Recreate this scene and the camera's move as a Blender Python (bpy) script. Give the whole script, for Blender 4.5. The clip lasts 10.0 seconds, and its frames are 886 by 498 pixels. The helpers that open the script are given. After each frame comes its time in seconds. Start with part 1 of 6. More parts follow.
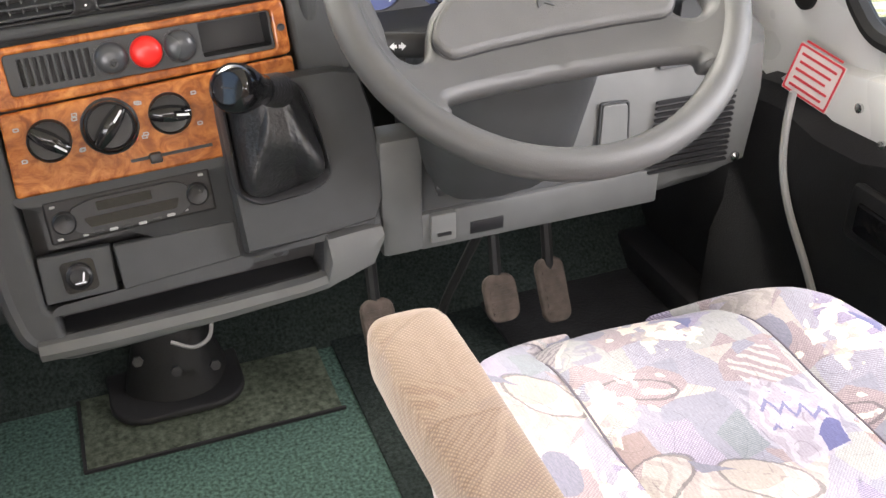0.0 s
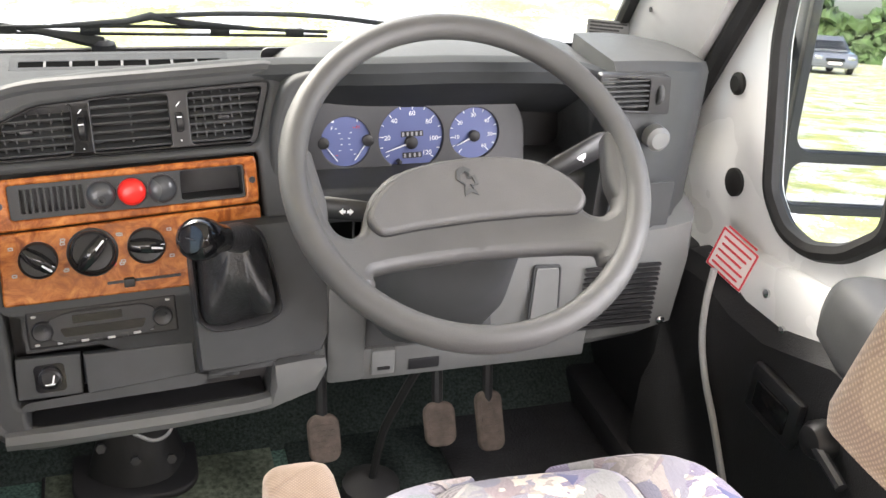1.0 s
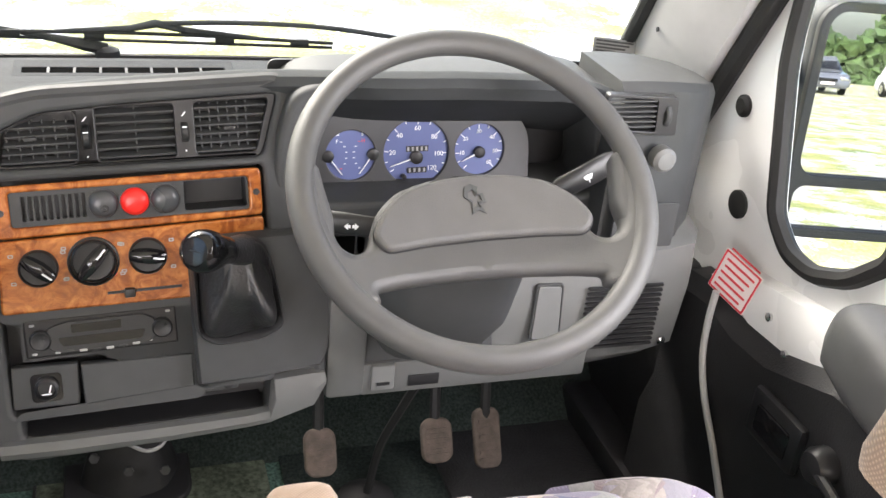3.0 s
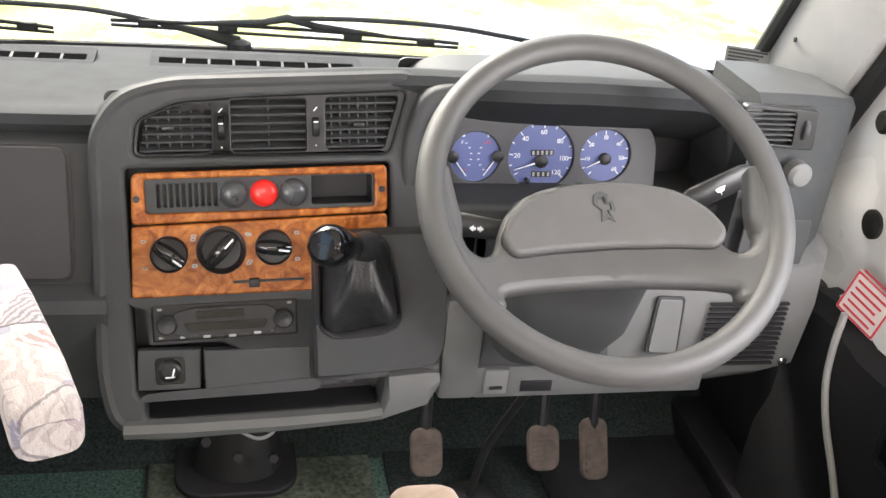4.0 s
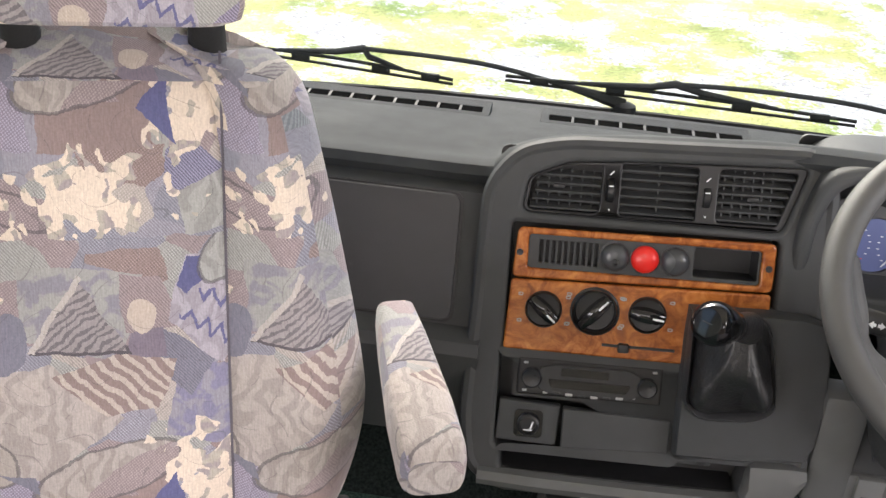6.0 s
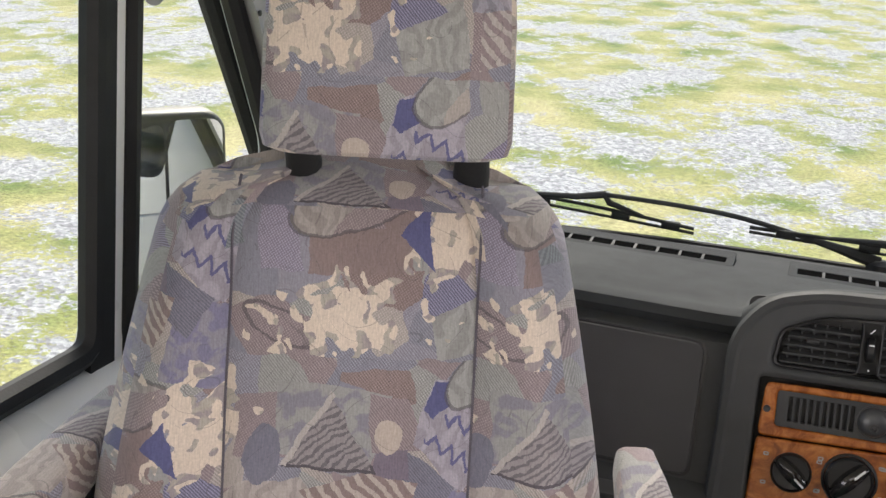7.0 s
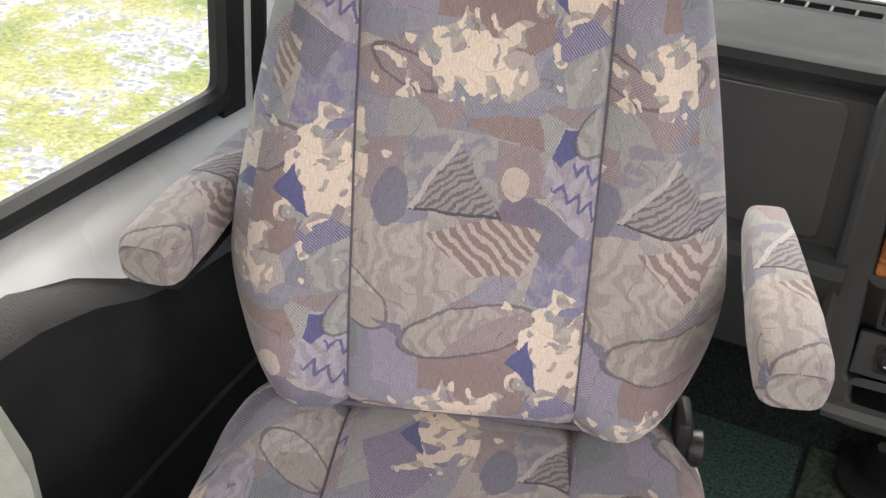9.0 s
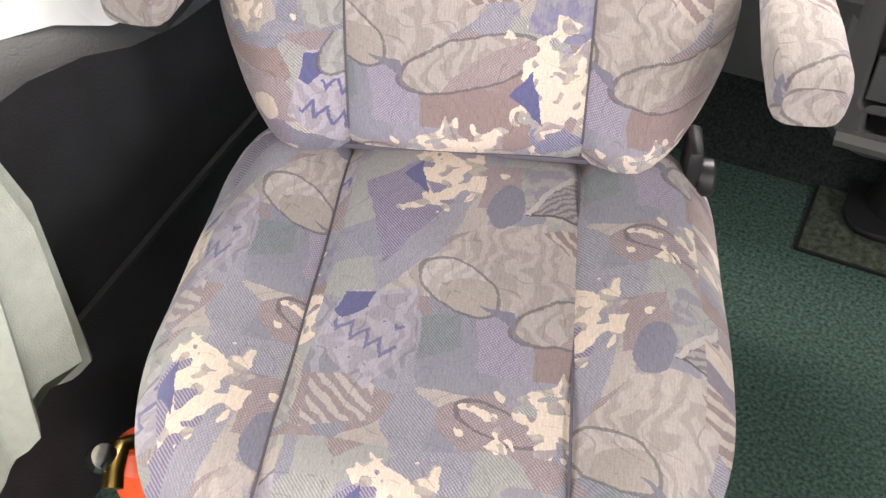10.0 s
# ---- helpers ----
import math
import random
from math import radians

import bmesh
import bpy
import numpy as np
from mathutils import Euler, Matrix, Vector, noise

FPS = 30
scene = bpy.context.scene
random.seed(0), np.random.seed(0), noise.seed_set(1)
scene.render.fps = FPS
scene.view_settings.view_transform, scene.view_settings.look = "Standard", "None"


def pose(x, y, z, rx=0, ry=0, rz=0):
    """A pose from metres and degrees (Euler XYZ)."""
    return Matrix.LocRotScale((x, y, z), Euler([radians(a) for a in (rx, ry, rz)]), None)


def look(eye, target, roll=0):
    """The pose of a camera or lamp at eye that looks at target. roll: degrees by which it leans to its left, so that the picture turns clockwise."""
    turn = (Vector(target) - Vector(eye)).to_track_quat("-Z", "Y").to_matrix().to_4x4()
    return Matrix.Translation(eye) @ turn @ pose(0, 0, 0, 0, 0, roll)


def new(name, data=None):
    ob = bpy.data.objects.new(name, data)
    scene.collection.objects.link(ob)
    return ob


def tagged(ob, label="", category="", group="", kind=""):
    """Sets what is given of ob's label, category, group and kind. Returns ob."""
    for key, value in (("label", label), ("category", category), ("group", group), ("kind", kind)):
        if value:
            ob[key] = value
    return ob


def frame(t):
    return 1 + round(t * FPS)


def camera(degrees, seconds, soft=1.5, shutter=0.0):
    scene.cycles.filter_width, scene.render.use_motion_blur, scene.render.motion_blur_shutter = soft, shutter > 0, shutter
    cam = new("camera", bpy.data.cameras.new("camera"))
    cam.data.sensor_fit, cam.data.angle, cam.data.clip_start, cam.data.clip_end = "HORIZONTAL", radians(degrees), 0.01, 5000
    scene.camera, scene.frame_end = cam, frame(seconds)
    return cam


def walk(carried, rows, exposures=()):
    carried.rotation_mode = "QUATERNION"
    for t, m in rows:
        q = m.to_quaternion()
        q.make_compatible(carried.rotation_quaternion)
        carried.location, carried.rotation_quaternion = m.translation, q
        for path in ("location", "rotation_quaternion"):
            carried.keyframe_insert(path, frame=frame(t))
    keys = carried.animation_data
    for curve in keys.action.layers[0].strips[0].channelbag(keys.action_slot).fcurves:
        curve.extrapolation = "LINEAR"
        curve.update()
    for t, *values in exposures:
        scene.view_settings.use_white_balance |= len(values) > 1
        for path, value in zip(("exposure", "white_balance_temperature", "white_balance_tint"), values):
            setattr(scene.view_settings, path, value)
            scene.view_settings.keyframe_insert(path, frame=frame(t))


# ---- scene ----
# A van cab: x across to the driver, y ahead, z up from the cab floor.
cam = camera(48.0, 10.0)
PATH = [
    (0, (-0.015, -1.005, 1.011), (0.582, 0.574, -0.063), -0.4),
    (0.5, (0.022, -1.072, 1.107), (0.592, 0.496, 0.004), 1.6),
    (1, (0.046, -1.113, 1.161), (0.634, 0.552, 0.221), 4.9),
    (1.5, (0.057, -1.094, 1.162), (0.655, 0.567, 0.224), 5.7),
    (2, (0.051, -1.102, 1.156), (0.684, 0.559, 0.24), 6.0),
    (2.2, (0.055, -1.101, 1.165), (0.689, 0.558, 0.245), 5.9),
    (3.3, (0.022, -1.094, 1.161), (0.602, 0.585, 0.242), 7.0),
    (3.5, (0.017, -1.091, 1.157), (0.556, 0.603, 0.242), 6.9),
    (4, (0.001, -1.078, 1.158), (0.427, 0.635, 0.22), 6.6),
    (4.5, (-0.016, -1.067, 1.154), (0.289, 0.664, 0.199), 6.3),
    (5, (-0.034, -1.061, 1.153), (0.141, 0.689, 0.201), 6.1),
    (5.5, (-0.054, -1.06, 1.152), (-0.038, 0.705, 0.212), 5.6),
    (6, (-0.074, -1.058, 1.155), (-0.276, 0.72, 0.263), 4.3),
    (6.2, (-0.084, -1.057, 1.154), (-0.381, 0.716, 0.279), 4.1),
    (7.3, (-0.112, -1.076, 1.139), (-0.848, 0.689, 0.553), 2.3),
    (7.5, (-0.11, -1.074, 1.145), (-0.878, 0.677, 0.559), 2.0),
    (8, (-0.114, -1.069, 1.14), (-0.883, 0.631, 0.42), 1.9),
    (8.5, (-0.116, -1.068, 1.129), (-0.876, 0.537, 0.207), 2.1),
    (9, (-0.117, -1.073, 1.115), (-0.886, 0.439, 0.054), 1.6),
    (9.5, (-0.117, -1.076, 1.091), (-0.867, 0.288, -0.165), 0.1),
    (10, (-0.114, -1.072, 1.068), (-0.764, 0.187, -0.343), -0.8),
]
walk(cam, [(t, look(eye, target, roll)) for t, eye, target, roll in PATH],
     exposures=[(0, 2.25), (2.2, 2.25), (5.0, 2.15), (5.6, 1.9), (6.2, 1.35), (7.3, 0.78), (8.0, 0.85), (8.6, 1.02), (9.2, 1.28), (10, 1.8)])

# ---- light ----
world = bpy.data.worlds.new("sky")
world.use_nodes = True
scene.world = world
wn = world.node_tree
sky = wn.nodes.new("ShaderNodeTexSky")
sky.sky_type = "NISHITA"
sky.sun_disc = False
sky.sun_elevation, sky.sun_rotation = radians(43), radians(-25)
sky.air_density, sky.dust_density, sky.ozone_density = 1.0, 4.0, 1.0
wn.nodes["Background"].inputs[1].default_value = 0.15
wn.links.new(sky.outputs[0], wn.nodes["Background"].inputs[0])
sun_data = bpy.data.lights.new("sun", "SUN")
sun_data.energy, sun_data.angle, sun_data.color = 2.2, radians(24), (1.0, 0.96, 0.9)
sun = new("sun", sun_data)
sun.matrix_world = look((-2.3, 5.0, 5.2), (0, 0, 0))


def fill_lamp(name, eye, target, w, h, power):
    """An added area lamp that brightens the cab like daylight."""
    d = bpy.data.lights.new(name, "AREA")
    d.shape, d.size, d.size_y, d.energy, d.color = "RECTANGLE", w, h, power, (1.0, 0.935, 0.95)
    new(name, d).matrix_world = look(eye, target)


# Added fill at unseen side openings; the overhead one has no opening above it.
fill_lamp("rear_fill", (-1.0, -2.1, 0.92), (0.5, -1.4, 0.7), 1.3, 0.6, 9)
fill_lamp("rear_fill", (1.03, -2.1, 0.92), (-0.5, -1.4, 0.7), 1.3, 0.6, 9)
fill_lamp("overhead_fill", (0.0, -1.75, 1.375), (0.0, -1.6, 0.0), 0.9, 0.9, 6.5)
# Lamp added at the driver's window to strengthen its daylight.
fill_lamp("cab_window_daylight", (0.985, -0.62, 0.95), (0.3, -0.35, 0.6), 0.42, 0.6, 4.2)


# ---- materials ----
def mat(name, base, rough=0.6, metal=0.0, vary=0.12, scale=40.0, bump=0.1, bump_scale=400.0, spec=0.5, dirt=0.0):
    """A surface with grain at two scales."""
    m = bpy.data.materials.new(name)
    m.use_nodes = True
    nt = m.node_tree
    b = nt.nodes["Principled BSDF"]
    b.inputs["Roughness"].default_value, b.inputs["Metallic"].default_value = rough, metal
    b.inputs["Specular IOR Level"].default_value = spec
    tc = nt.nodes.new("ShaderNodeTexCoord")
    n1 = nt.nodes.new("ShaderNodeTexNoise")
    n1.inputs["Scale"].default_value, n1.inputs["Detail"].default_value = scale, 5
    nt.links.new(tc.outputs["Object"], n1.inputs["Vector"])
    ramp = nt.nodes.new("ShaderNodeValToRGB")
    ramp.color_ramp.elements[0].position, ramp.color_ramp.elements[1].position = 0.3, 0.7
    ramp.color_ramp.elements[0].color = (*[c * (1 - vary) for c in base], 1)
    ramp.color_ramp.elements[1].color = (*[min(1, c * (1 + vary)) for c in base], 1)
    nt.links.new(n1.outputs["Fac"], ramp.inputs["Fac"])
    nt.links.new(ramp.outputs["Color"], b.inputs["Base Color"])
    n3 = nt.nodes.new("ShaderNodeTexNoise")
    n3.inputs["Scale"].default_value = 7
    nt.links.new(tc.outputs["Object"], n3.inputs["Vector"])
    rr = nt.nodes.new("ShaderNodeMapRange")
    rr.inputs[3].default_value, rr.inputs[4].default_value = max(0.02, rough - 0.1), min(1, rough + 0.1)
    nt.links.new(n3.outputs["Fac"], rr.inputs[0])
    nt.links.new(rr.outputs[0], b.inputs["Roughness"])
    if bump:
        n2 = nt.nodes.new("ShaderNodeTexNoise")
        n2.inputs["Scale"].default_value, n2.inputs["Detail"].default_value = bump_scale, 3
        nt.links.new(tc.outputs["Object"], n2.inputs["Vector"])
        bp = nt.nodes.new("ShaderNodeBump")
        bp.inputs["Strength"].default_value, bp.inputs["Distance"].default_value = bump, 0.002
        nt.links.new(n2.outputs["Fac"], bp.inputs["Height"])
        nt.links.new(bp.outputs["Normal"], b.inputs["Normal"])
    return m


def glow_free_glass(name, tint=(1, 1, 1)):
    m = bpy.data.materials.new(name)
    m.use_nodes = True
    nt = m.node_tree
    nt.nodes.remove(nt.nodes["Principled BSDF"])
    tr, gl, mix = (nt.nodes.new("ShaderNodeBsdf" + k) for k in ("Transparent", "Glossy", "Transparent"))
    tr.inputs[0].default_value = (*tint, 1)
    gl.inputs["Roughness"].default_value = 0.02
    mx = nt.nodes.new("ShaderNodeMixShader")
    lw = nt.nodes.new("ShaderNodeLayerWeight")
    lw.inputs[0].default_value = 0.5
    pw = nt.nodes.new("ShaderNodeMath")
    pw.operation = "POWER"
    pw.inputs[1].default_value = 4.0
    nt.links.new(lw.outputs["Facing"], pw.inputs[0])
    sc = nt.nodes.new("ShaderNodeMath")
    sc.operation = "MULTIPLY_ADD"
    sc.inputs[1].default_value, sc.inputs[2].default_value = 0.3, 0.02
    nt.links.new(pw.outputs[0], sc.inputs[0])
    nt.links.new(sc.outputs[0], mx.inputs[0])
    nt.links.new(tr.outputs[0], mx.inputs[1])
    nt.links.new(gl.outputs[0], mx.inputs[2])
    nt.links.new(mx.outputs[0], nt.nodes["Material Output"].inputs[0])
    nt.nodes.remove(mix)
    return m


def wood_mat():
    m = mat("burl_wood", (0.3, 0.1, 0.025), 0.22, 0, 0.3, 60, 0.0)
    nt = m.node_tree
    b = nt.nodes["Principled BSDF"]
    b.inputs["Coat Weight"].default_value = 0.35
    tc = nt.nodes.new("ShaderNodeTexCoord")
    w = nt.nodes.new("ShaderNodeTexNoise")
    w.inputs["Scale"].default_value, w.inputs["Detail"].default_value, w.inputs["Distortion"].default_value = 38, 9, 1.6
    w.inputs["Roughness"].default_value = 0.65
    nt.links.new(tc.outputs["Object"], w.inputs["Vector"])
    r = nt.nodes.new("ShaderNodeValToRGB")
    e = r.color_ramp.elements
    e[0].position, e[0].color = 0.24, (0.12, 0.03, 0.008, 1)
    e[1].position, e[1].color = 0.72, (0.56, 0.22, 0.055, 1)
    x = e.new(0.44)
    x.color = (0.27, 0.075, 0.016, 1)
    x = e.new(0.56)
    x.color = (0.42, 0.14, 0.03, 1)
    nt.links.new(w.outputs["Fac"], r.inputs["Fac"])
    v = nt.nodes.new("ShaderNodeTexVoronoi")
    v.inputs["Scale"].default_value = 55
    nt.links.new(tc.outputs["Object"], v.inputs["Vector"])
    vr = nt.nodes.new("ShaderNodeValToRGB")
    vr.color_ramp.elements[0].position, vr.color_ramp.elements[0].color = 0.05, (0.35, 0.25, 0.2, 1)
    vr.color_ramp.elements[1].position, vr.color_ramp.elements[1].color = 0.22, (1, 1, 1, 1)
    nt.links.new(v.outputs["Distance"], vr.inputs["Fac"])
    mx = nt.nodes.new("ShaderNodeMix")
    mx.data_type, mx.blend_type = "RGBA", "MULTIPLY"
    mx.inputs[0].default_value = 0.4
    nt.links.new(r.outputs["Color"], mx.inputs[6])
    nt.links.new(vr.outputs["Color"], mx.inputs[7])
    nt.links.new(mx.outputs[2], b.inputs["Base Color"])
    return m


def node(nt, kind, **vals):
    n = nt.nodes.new(kind)
    for k, v in vals.items():
        n.inputs[k.replace("_", " ")].default_value = v
    return n


def mixc(nt, fac, a, b, blend="MIX"):
    """Mix two colours; each a socket or a colour."""
    m = nt.nodes.new("ShaderNodeMix")
    m.data_type, m.blend_type = "RGBA", blend
    for sock, val in ((0, fac), (6, a), (7, b)):
        if isinstance(val, (int, float)):
            m.inputs[sock].default_value = val
        elif isinstance(val, tuple):
            m.inputs[sock].default_value = (*val, 1)
        else:
            nt.links.new(val, m.inputs[sock])
    return m.outputs[2]


def maths(nt, op, a, b=0.0):
    m = nt.nodes.new("ShaderNodeMath")
    m.operation = op
    for i, v in enumerate((a, b)):
        if isinstance(v, (int, float)):
            m.inputs[i].default_value = v
        else:
            nt.links.new(v, m.inputs[i])
    return m.outputs[0]


def ramp(nt, fac, stops, flat=False):
    r = nt.nodes.new("ShaderNodeValToRGB")
    if flat:
        r.color_ramp.interpolation = "CONSTANT"
    e = r.color_ramp.elements
    while len(e) < len(stops):
        e.new(0.5)
    for el, (p, c) in zip(e, stops):
        el.position, el.color = p, (*c, 1) if isinstance(c, tuple) else (c, c, c, 1)
    nt.links.new(fac, r.inputs["Fac"])
    return r.outputs["Color"]


CLOTH = 0.000378  # metres to a unit of the cloth's drawing; it repeats every 950 by 960 units


def fabric_mat(name, warm=0.0):
    """Woven upholstery with a repeating drawing: cut patches, outlined leaves, cream splashes, zigzags, stripes."""
    m = bpy.data.materials.new(name)
    m.use_nodes = True
    nt = m.node_tree
    b = nt.nodes["Principled BSDF"]
    b.inputs["Roughness"].default_value = 0.92
    b.inputs["Specular IOR Level"].default_value = 0.15
    b.inputs["Sheen Weight"].default_value = 0.2

    def vmath(op, a, c=None):
        n = nt.nodes.new("ShaderNodeVectorMath")
        n.operation = op
        nt.links.new(a, n.inputs[0])
        if isinstance(c, tuple):
            n.inputs[1].default_value = c
        elif c is not None:
            nt.links.new(c, n.inputs[1])
        return n

    def noise(vec, scale, detail=2.0, distortion=0.0):
        n = node(nt, "ShaderNodeTexNoise", Scale=scale, Detail=detail, Distortion=distortion)
        nt.links.new(vec, n.inputs["Vector"])
        return n

    def band(vec, scale, distortion=0.0, rot=0.0):
        mp = nt.nodes.new("ShaderNodeMapping")
        mp.inputs["Rotation"].default_value = (0, 0, rot)
        nt.links.new(vec, mp.inputs["Vector"])
        w = node(nt, "ShaderNodeTexWave", Scale=scale, Distortion=distortion)
        w.inputs["Detail Scale"].default_value = 1.5
        nt.links.new(mp.outputs[0], w.inputs["Vector"])
        return w.outputs["Fac"]

    tc = nt.nodes.new("ShaderNodeTexCoord")
    raw = vmath("MULTIPLY", tc.outputs["UV"], (1 / CLOTH, 1 / CLOTH, 0.0)).outputs[0]
    rag = noise(raw, 0.11, 1.0)
    off = vmath("MULTIPLY", vmath("SUBTRACT", rag.outputs["Color"], (0.5, 0.5, 0.5)).outputs[0], (7.0, 7.0, 0.0)).outputs[0]
    soft = noise(raw, 0.012, 1.0)
    off2 = vmath("MULTIPLY", vmath("SUBTRACT", soft.outputs["Color"], (0.5, 0.5, 0.5)).outputs[0], (26.0, 26.0, 0.0)).outputs[0]
    moved = vmath("ADD", vmath("ADD", raw, off).outputs[0], off2).outputs[0]
    wrap = vmath("WRAP", moved, (950.0, 960.0, 1.0))
    wrap.inputs[2].default_value = (0.0, 0.0, -1.0)
    p = wrap.outputs[0]

    def ell(cx, cy, rx, ry, rot=0.0):
        mp = nt.nodes.new("ShaderNodeMapping")
        mp.vector_type = "TEXTURE"
        mp.inputs["Location"].default_value = (cx, cy, 0)
        mp.inputs["Rotation"].default_value = (0, 0, radians(rot))
        mp.inputs["Scale"].default_value = (rx, ry, 1)
        nt.links.new(p, mp.inputs["Vector"])
        return vmath("LENGTH", mp.outputs[0]).outputs["Value"]

    def inside(v, lim=1.0):
        return maths(nt, "LESS_THAN", v, lim)

    def poly(*pts):
        """Within a convex outline."""
        area = sum(a[0] * c[1] - c[0] * a[1] for a, c in zip(pts, pts[1:] + pts[:1]))
        pts = pts if area > 0 else pts[::-1]
        val = None
        for a, c in zip(pts, pts[1:] + pts[:1]):
            nx, ny = c[1] - a[1], a[0] - c[0]
            ln = math.hypot(nx, ny)
            nx, ny = nx / ln, ny / ln
            d = maths(nt, "SUBTRACT", vmath("DOT_PRODUCT", p, (nx, ny, 0.0)).outputs["Value"], nx * a[0] + ny * a[1])
            val = d if val is None else maths(nt, "MAXIMUM", val, d)
        return val

    def both(a, c):
        return maths(nt, "MULTIPLY", a, c)

    mauve, rust, lilac = (0.29, 0.24, 0.245), (0.265, 0.205, 0.195), (0.285, 0.278, 0.318)
    sage, beige, slate, cream = (0.325, 0.325, 0.31), (0.40, 0.36, 0.33), (0.195, 0.192, 0.235), (0.67, 0.575, 0.475)
    navy, dark, pale = (0.115, 0.12, 0.235), (0.105, 0.095, 0.105), (0.44, 0.40, 0.375)
    twill_f = band(raw, 0.052, 1.0, 0.7)
    dots_f = maths(nt, "MULTIPLY", band(raw, 0.052, 0.8, 0.55), band(raw, 0.052, 0.8, -0.9))
    curl_f = band(raw, 0.006, 14.0)
    big_f = noise(raw, 0.022, 2.0, 0.6).outputs["Fac"]

    def twill(a, k=1.0):
        return mixc(nt, ramp(nt, twill_f, [(0.42, 0.0), (0.60, 1.0)]), tuple(c * (1 - 0.34 * k) for c in a), tuple(min(1, c * (1 + 0.30 * k)) for c in a))

    def dots(a, k=1.0):
        return mixc(nt, ramp(nt, dots_f, [(0.16, 0.0), (0.34, 1.0)]), tuple(c * (1 - 0.15 * k) for c in a), tuple(min(1, c * (1 + 0.32 * k)) for c in a))

    def curls(a, k=1.0):
        return mixc(nt, ramp(nt, curl_f, [(0.35, 0.0), (0.65, 1.0)]), tuple(c * (1 - 0.11 * k) for c in a), tuple(min(1, c * (1 + 0.10 * k)) for c in a))

    def cloud(a, c):
        return mixc(nt, ramp(nt, big_f, [(0.44, 0.0), (0.54, 1.0)]), a, c)

    # ground of cut patches, some twilled, some dotted
    vor = node(nt, "ShaderNodeTexVoronoi", Scale=0.0085)
    nt.links.new(p, vor.inputs["Vector"])
    sep = nt.nodes.new("ShaderNodeSeparateColor")
    nt.links.new(vor.outputs["Color"], sep.inputs[0])
    col = ramp(nt, sep.outputs[0], [(0.0, mauve), (0.17, lilac), (0.34, sage), (0.5, beige), (0.62, (0.25, 0.25, 0.29)), (0.78, rust), (0.88, lilac)], True)
    col = mixc(nt, both(maths(nt, "GREATER_THAN", sep.outputs[1], 0.4), 0.5), col, mixc(nt, 1.0, col, ramp(nt, twill_f, [(0.42, 0.65), (0.60, 1.3)]), "MULTIPLY"))
    col = mixc(nt, both(maths(nt, "GREATER_THAN", sep.outputs[2], 0.6), 0.6), col, mixc(nt, 1.0, col, ramp(nt, dots_f, [(0.16, 0.88), (0.34, 1.32)]), "MULTIPLY"))

    def put(mask, colour, k=1.0):
        nonlocal col
        col = mixc(nt, both(mask, k) if k != 1.0 else mask, col, colour)

    def shape(val, colour, lim=0.0):
        put(inside(val, lim), colour)

    # the drawing, patch by patch
    shape(poly((320, 100), (450, 90), (450, 250), (320, 260)), dots(mauve, 0.7))
    shape(poly((420, 60), (700, 90), (640, 300), (420, 240)), cloud((0.25, 0.24, 0.275), sage))
    shape(poly((640, 90), (740, 100), (800, 220), (650, 230)), twill(mauve, 0.6))
    shape(poly((770, 320), (940, 300), (940, 540), (740, 500)), cloud(lilac, (0.225, 0.215, 0.31)))
    shape(poly((30, 190), (200, 60), (260, 240), (120, 460)), twill((0.25, 0.225, 0.30)))
    shape(poly((120, 540), (330, 330), (400, 420), (330, 570)), curls(beige))
    shape(poly((330, 320), (480, 300), (640, 450), (440, 610), (330, 560)), curls((0.385, 0.345, 0.32)))
    shape(poly((480, 640), (740, 660), (720, 760), (480, 770)), rust)
    shape(poly((350, 570), (440, 600), (470, 760), (360, 760)), dots((0.29, 0.265, 0.325)))
    shape(poly((0, 600), (150, 560), (260, 620), (200, 800), (0, 800)), curls(lilac, 1.4))
    shape(poly((230, 620), (320, 590), (320, 700), (230, 740)), twill((0.215, 0.235, 0.25), 0.5))
    shape(poly((730, 220), (860, 300), (800, 400), (730, 330)), twill(slate, 0.5))
    shape(poly((660, 230), (740, 220), (750, 290), (660, 300)), (0.205, 0.175, 0.215))
    shape(poly((860, 320), (950, 200), (950, 360)), dots(mauve))
    shape(poly((770, 830), (930, 770), (950, 930), (800, 960)), curls(sage))
    shape(poly((560, 760), (760, 740), (740, 830), (580, 840)), dots(rust, 0.8))
    shape(poly((760, 760), (800, 720), (900, 800), (760, 860)), twill((0.22, 0.215, 0.30)))
    # striped patch
    st = poly((480, 330), (640, 275), (770, 300), (720, 430), (600, 440))
    stripe = inside(band(p, 0.011, 3.5, 0.75), 0.42)
    shape(st, rust)
    put(both(inside(st, 0.0), stripe), (0.47, 0.41, 0.36))
    st = poly((20, 800), (150, 780), (160, 900), (20, 940))
    shape(st, mauve)
    put(both(inside(st, 0.0), stripe), pale)
    # pointed patch with pen hatching
    tri = poly((552, 100), (438, 272), (662, 275))
    shape(tri, (0.30, 0.275, 0.275))
    put(both(inside(tri, 0.0), inside(band(p, 0.019, 5.0, 2.2), 0.35)), (0.17, 0.155, 0.165))
    put(both(inside(maths(nt, "ABSOLUTE", tri), 4.0), inside(poly((420, 262), (680, 262), (680, 290), (420, 290)), 0.0)), dark)
    put(inside(poly((552, 90), (562, 100), (442, 275), (430, 270)), 0.0), pale)
    shape(ell(388, 250, 44, 75, 12), slate, 1.0)
    shape(ell(692, 190, 34, 42, 0), (0.50, 0.43, 0.37), 1.0)

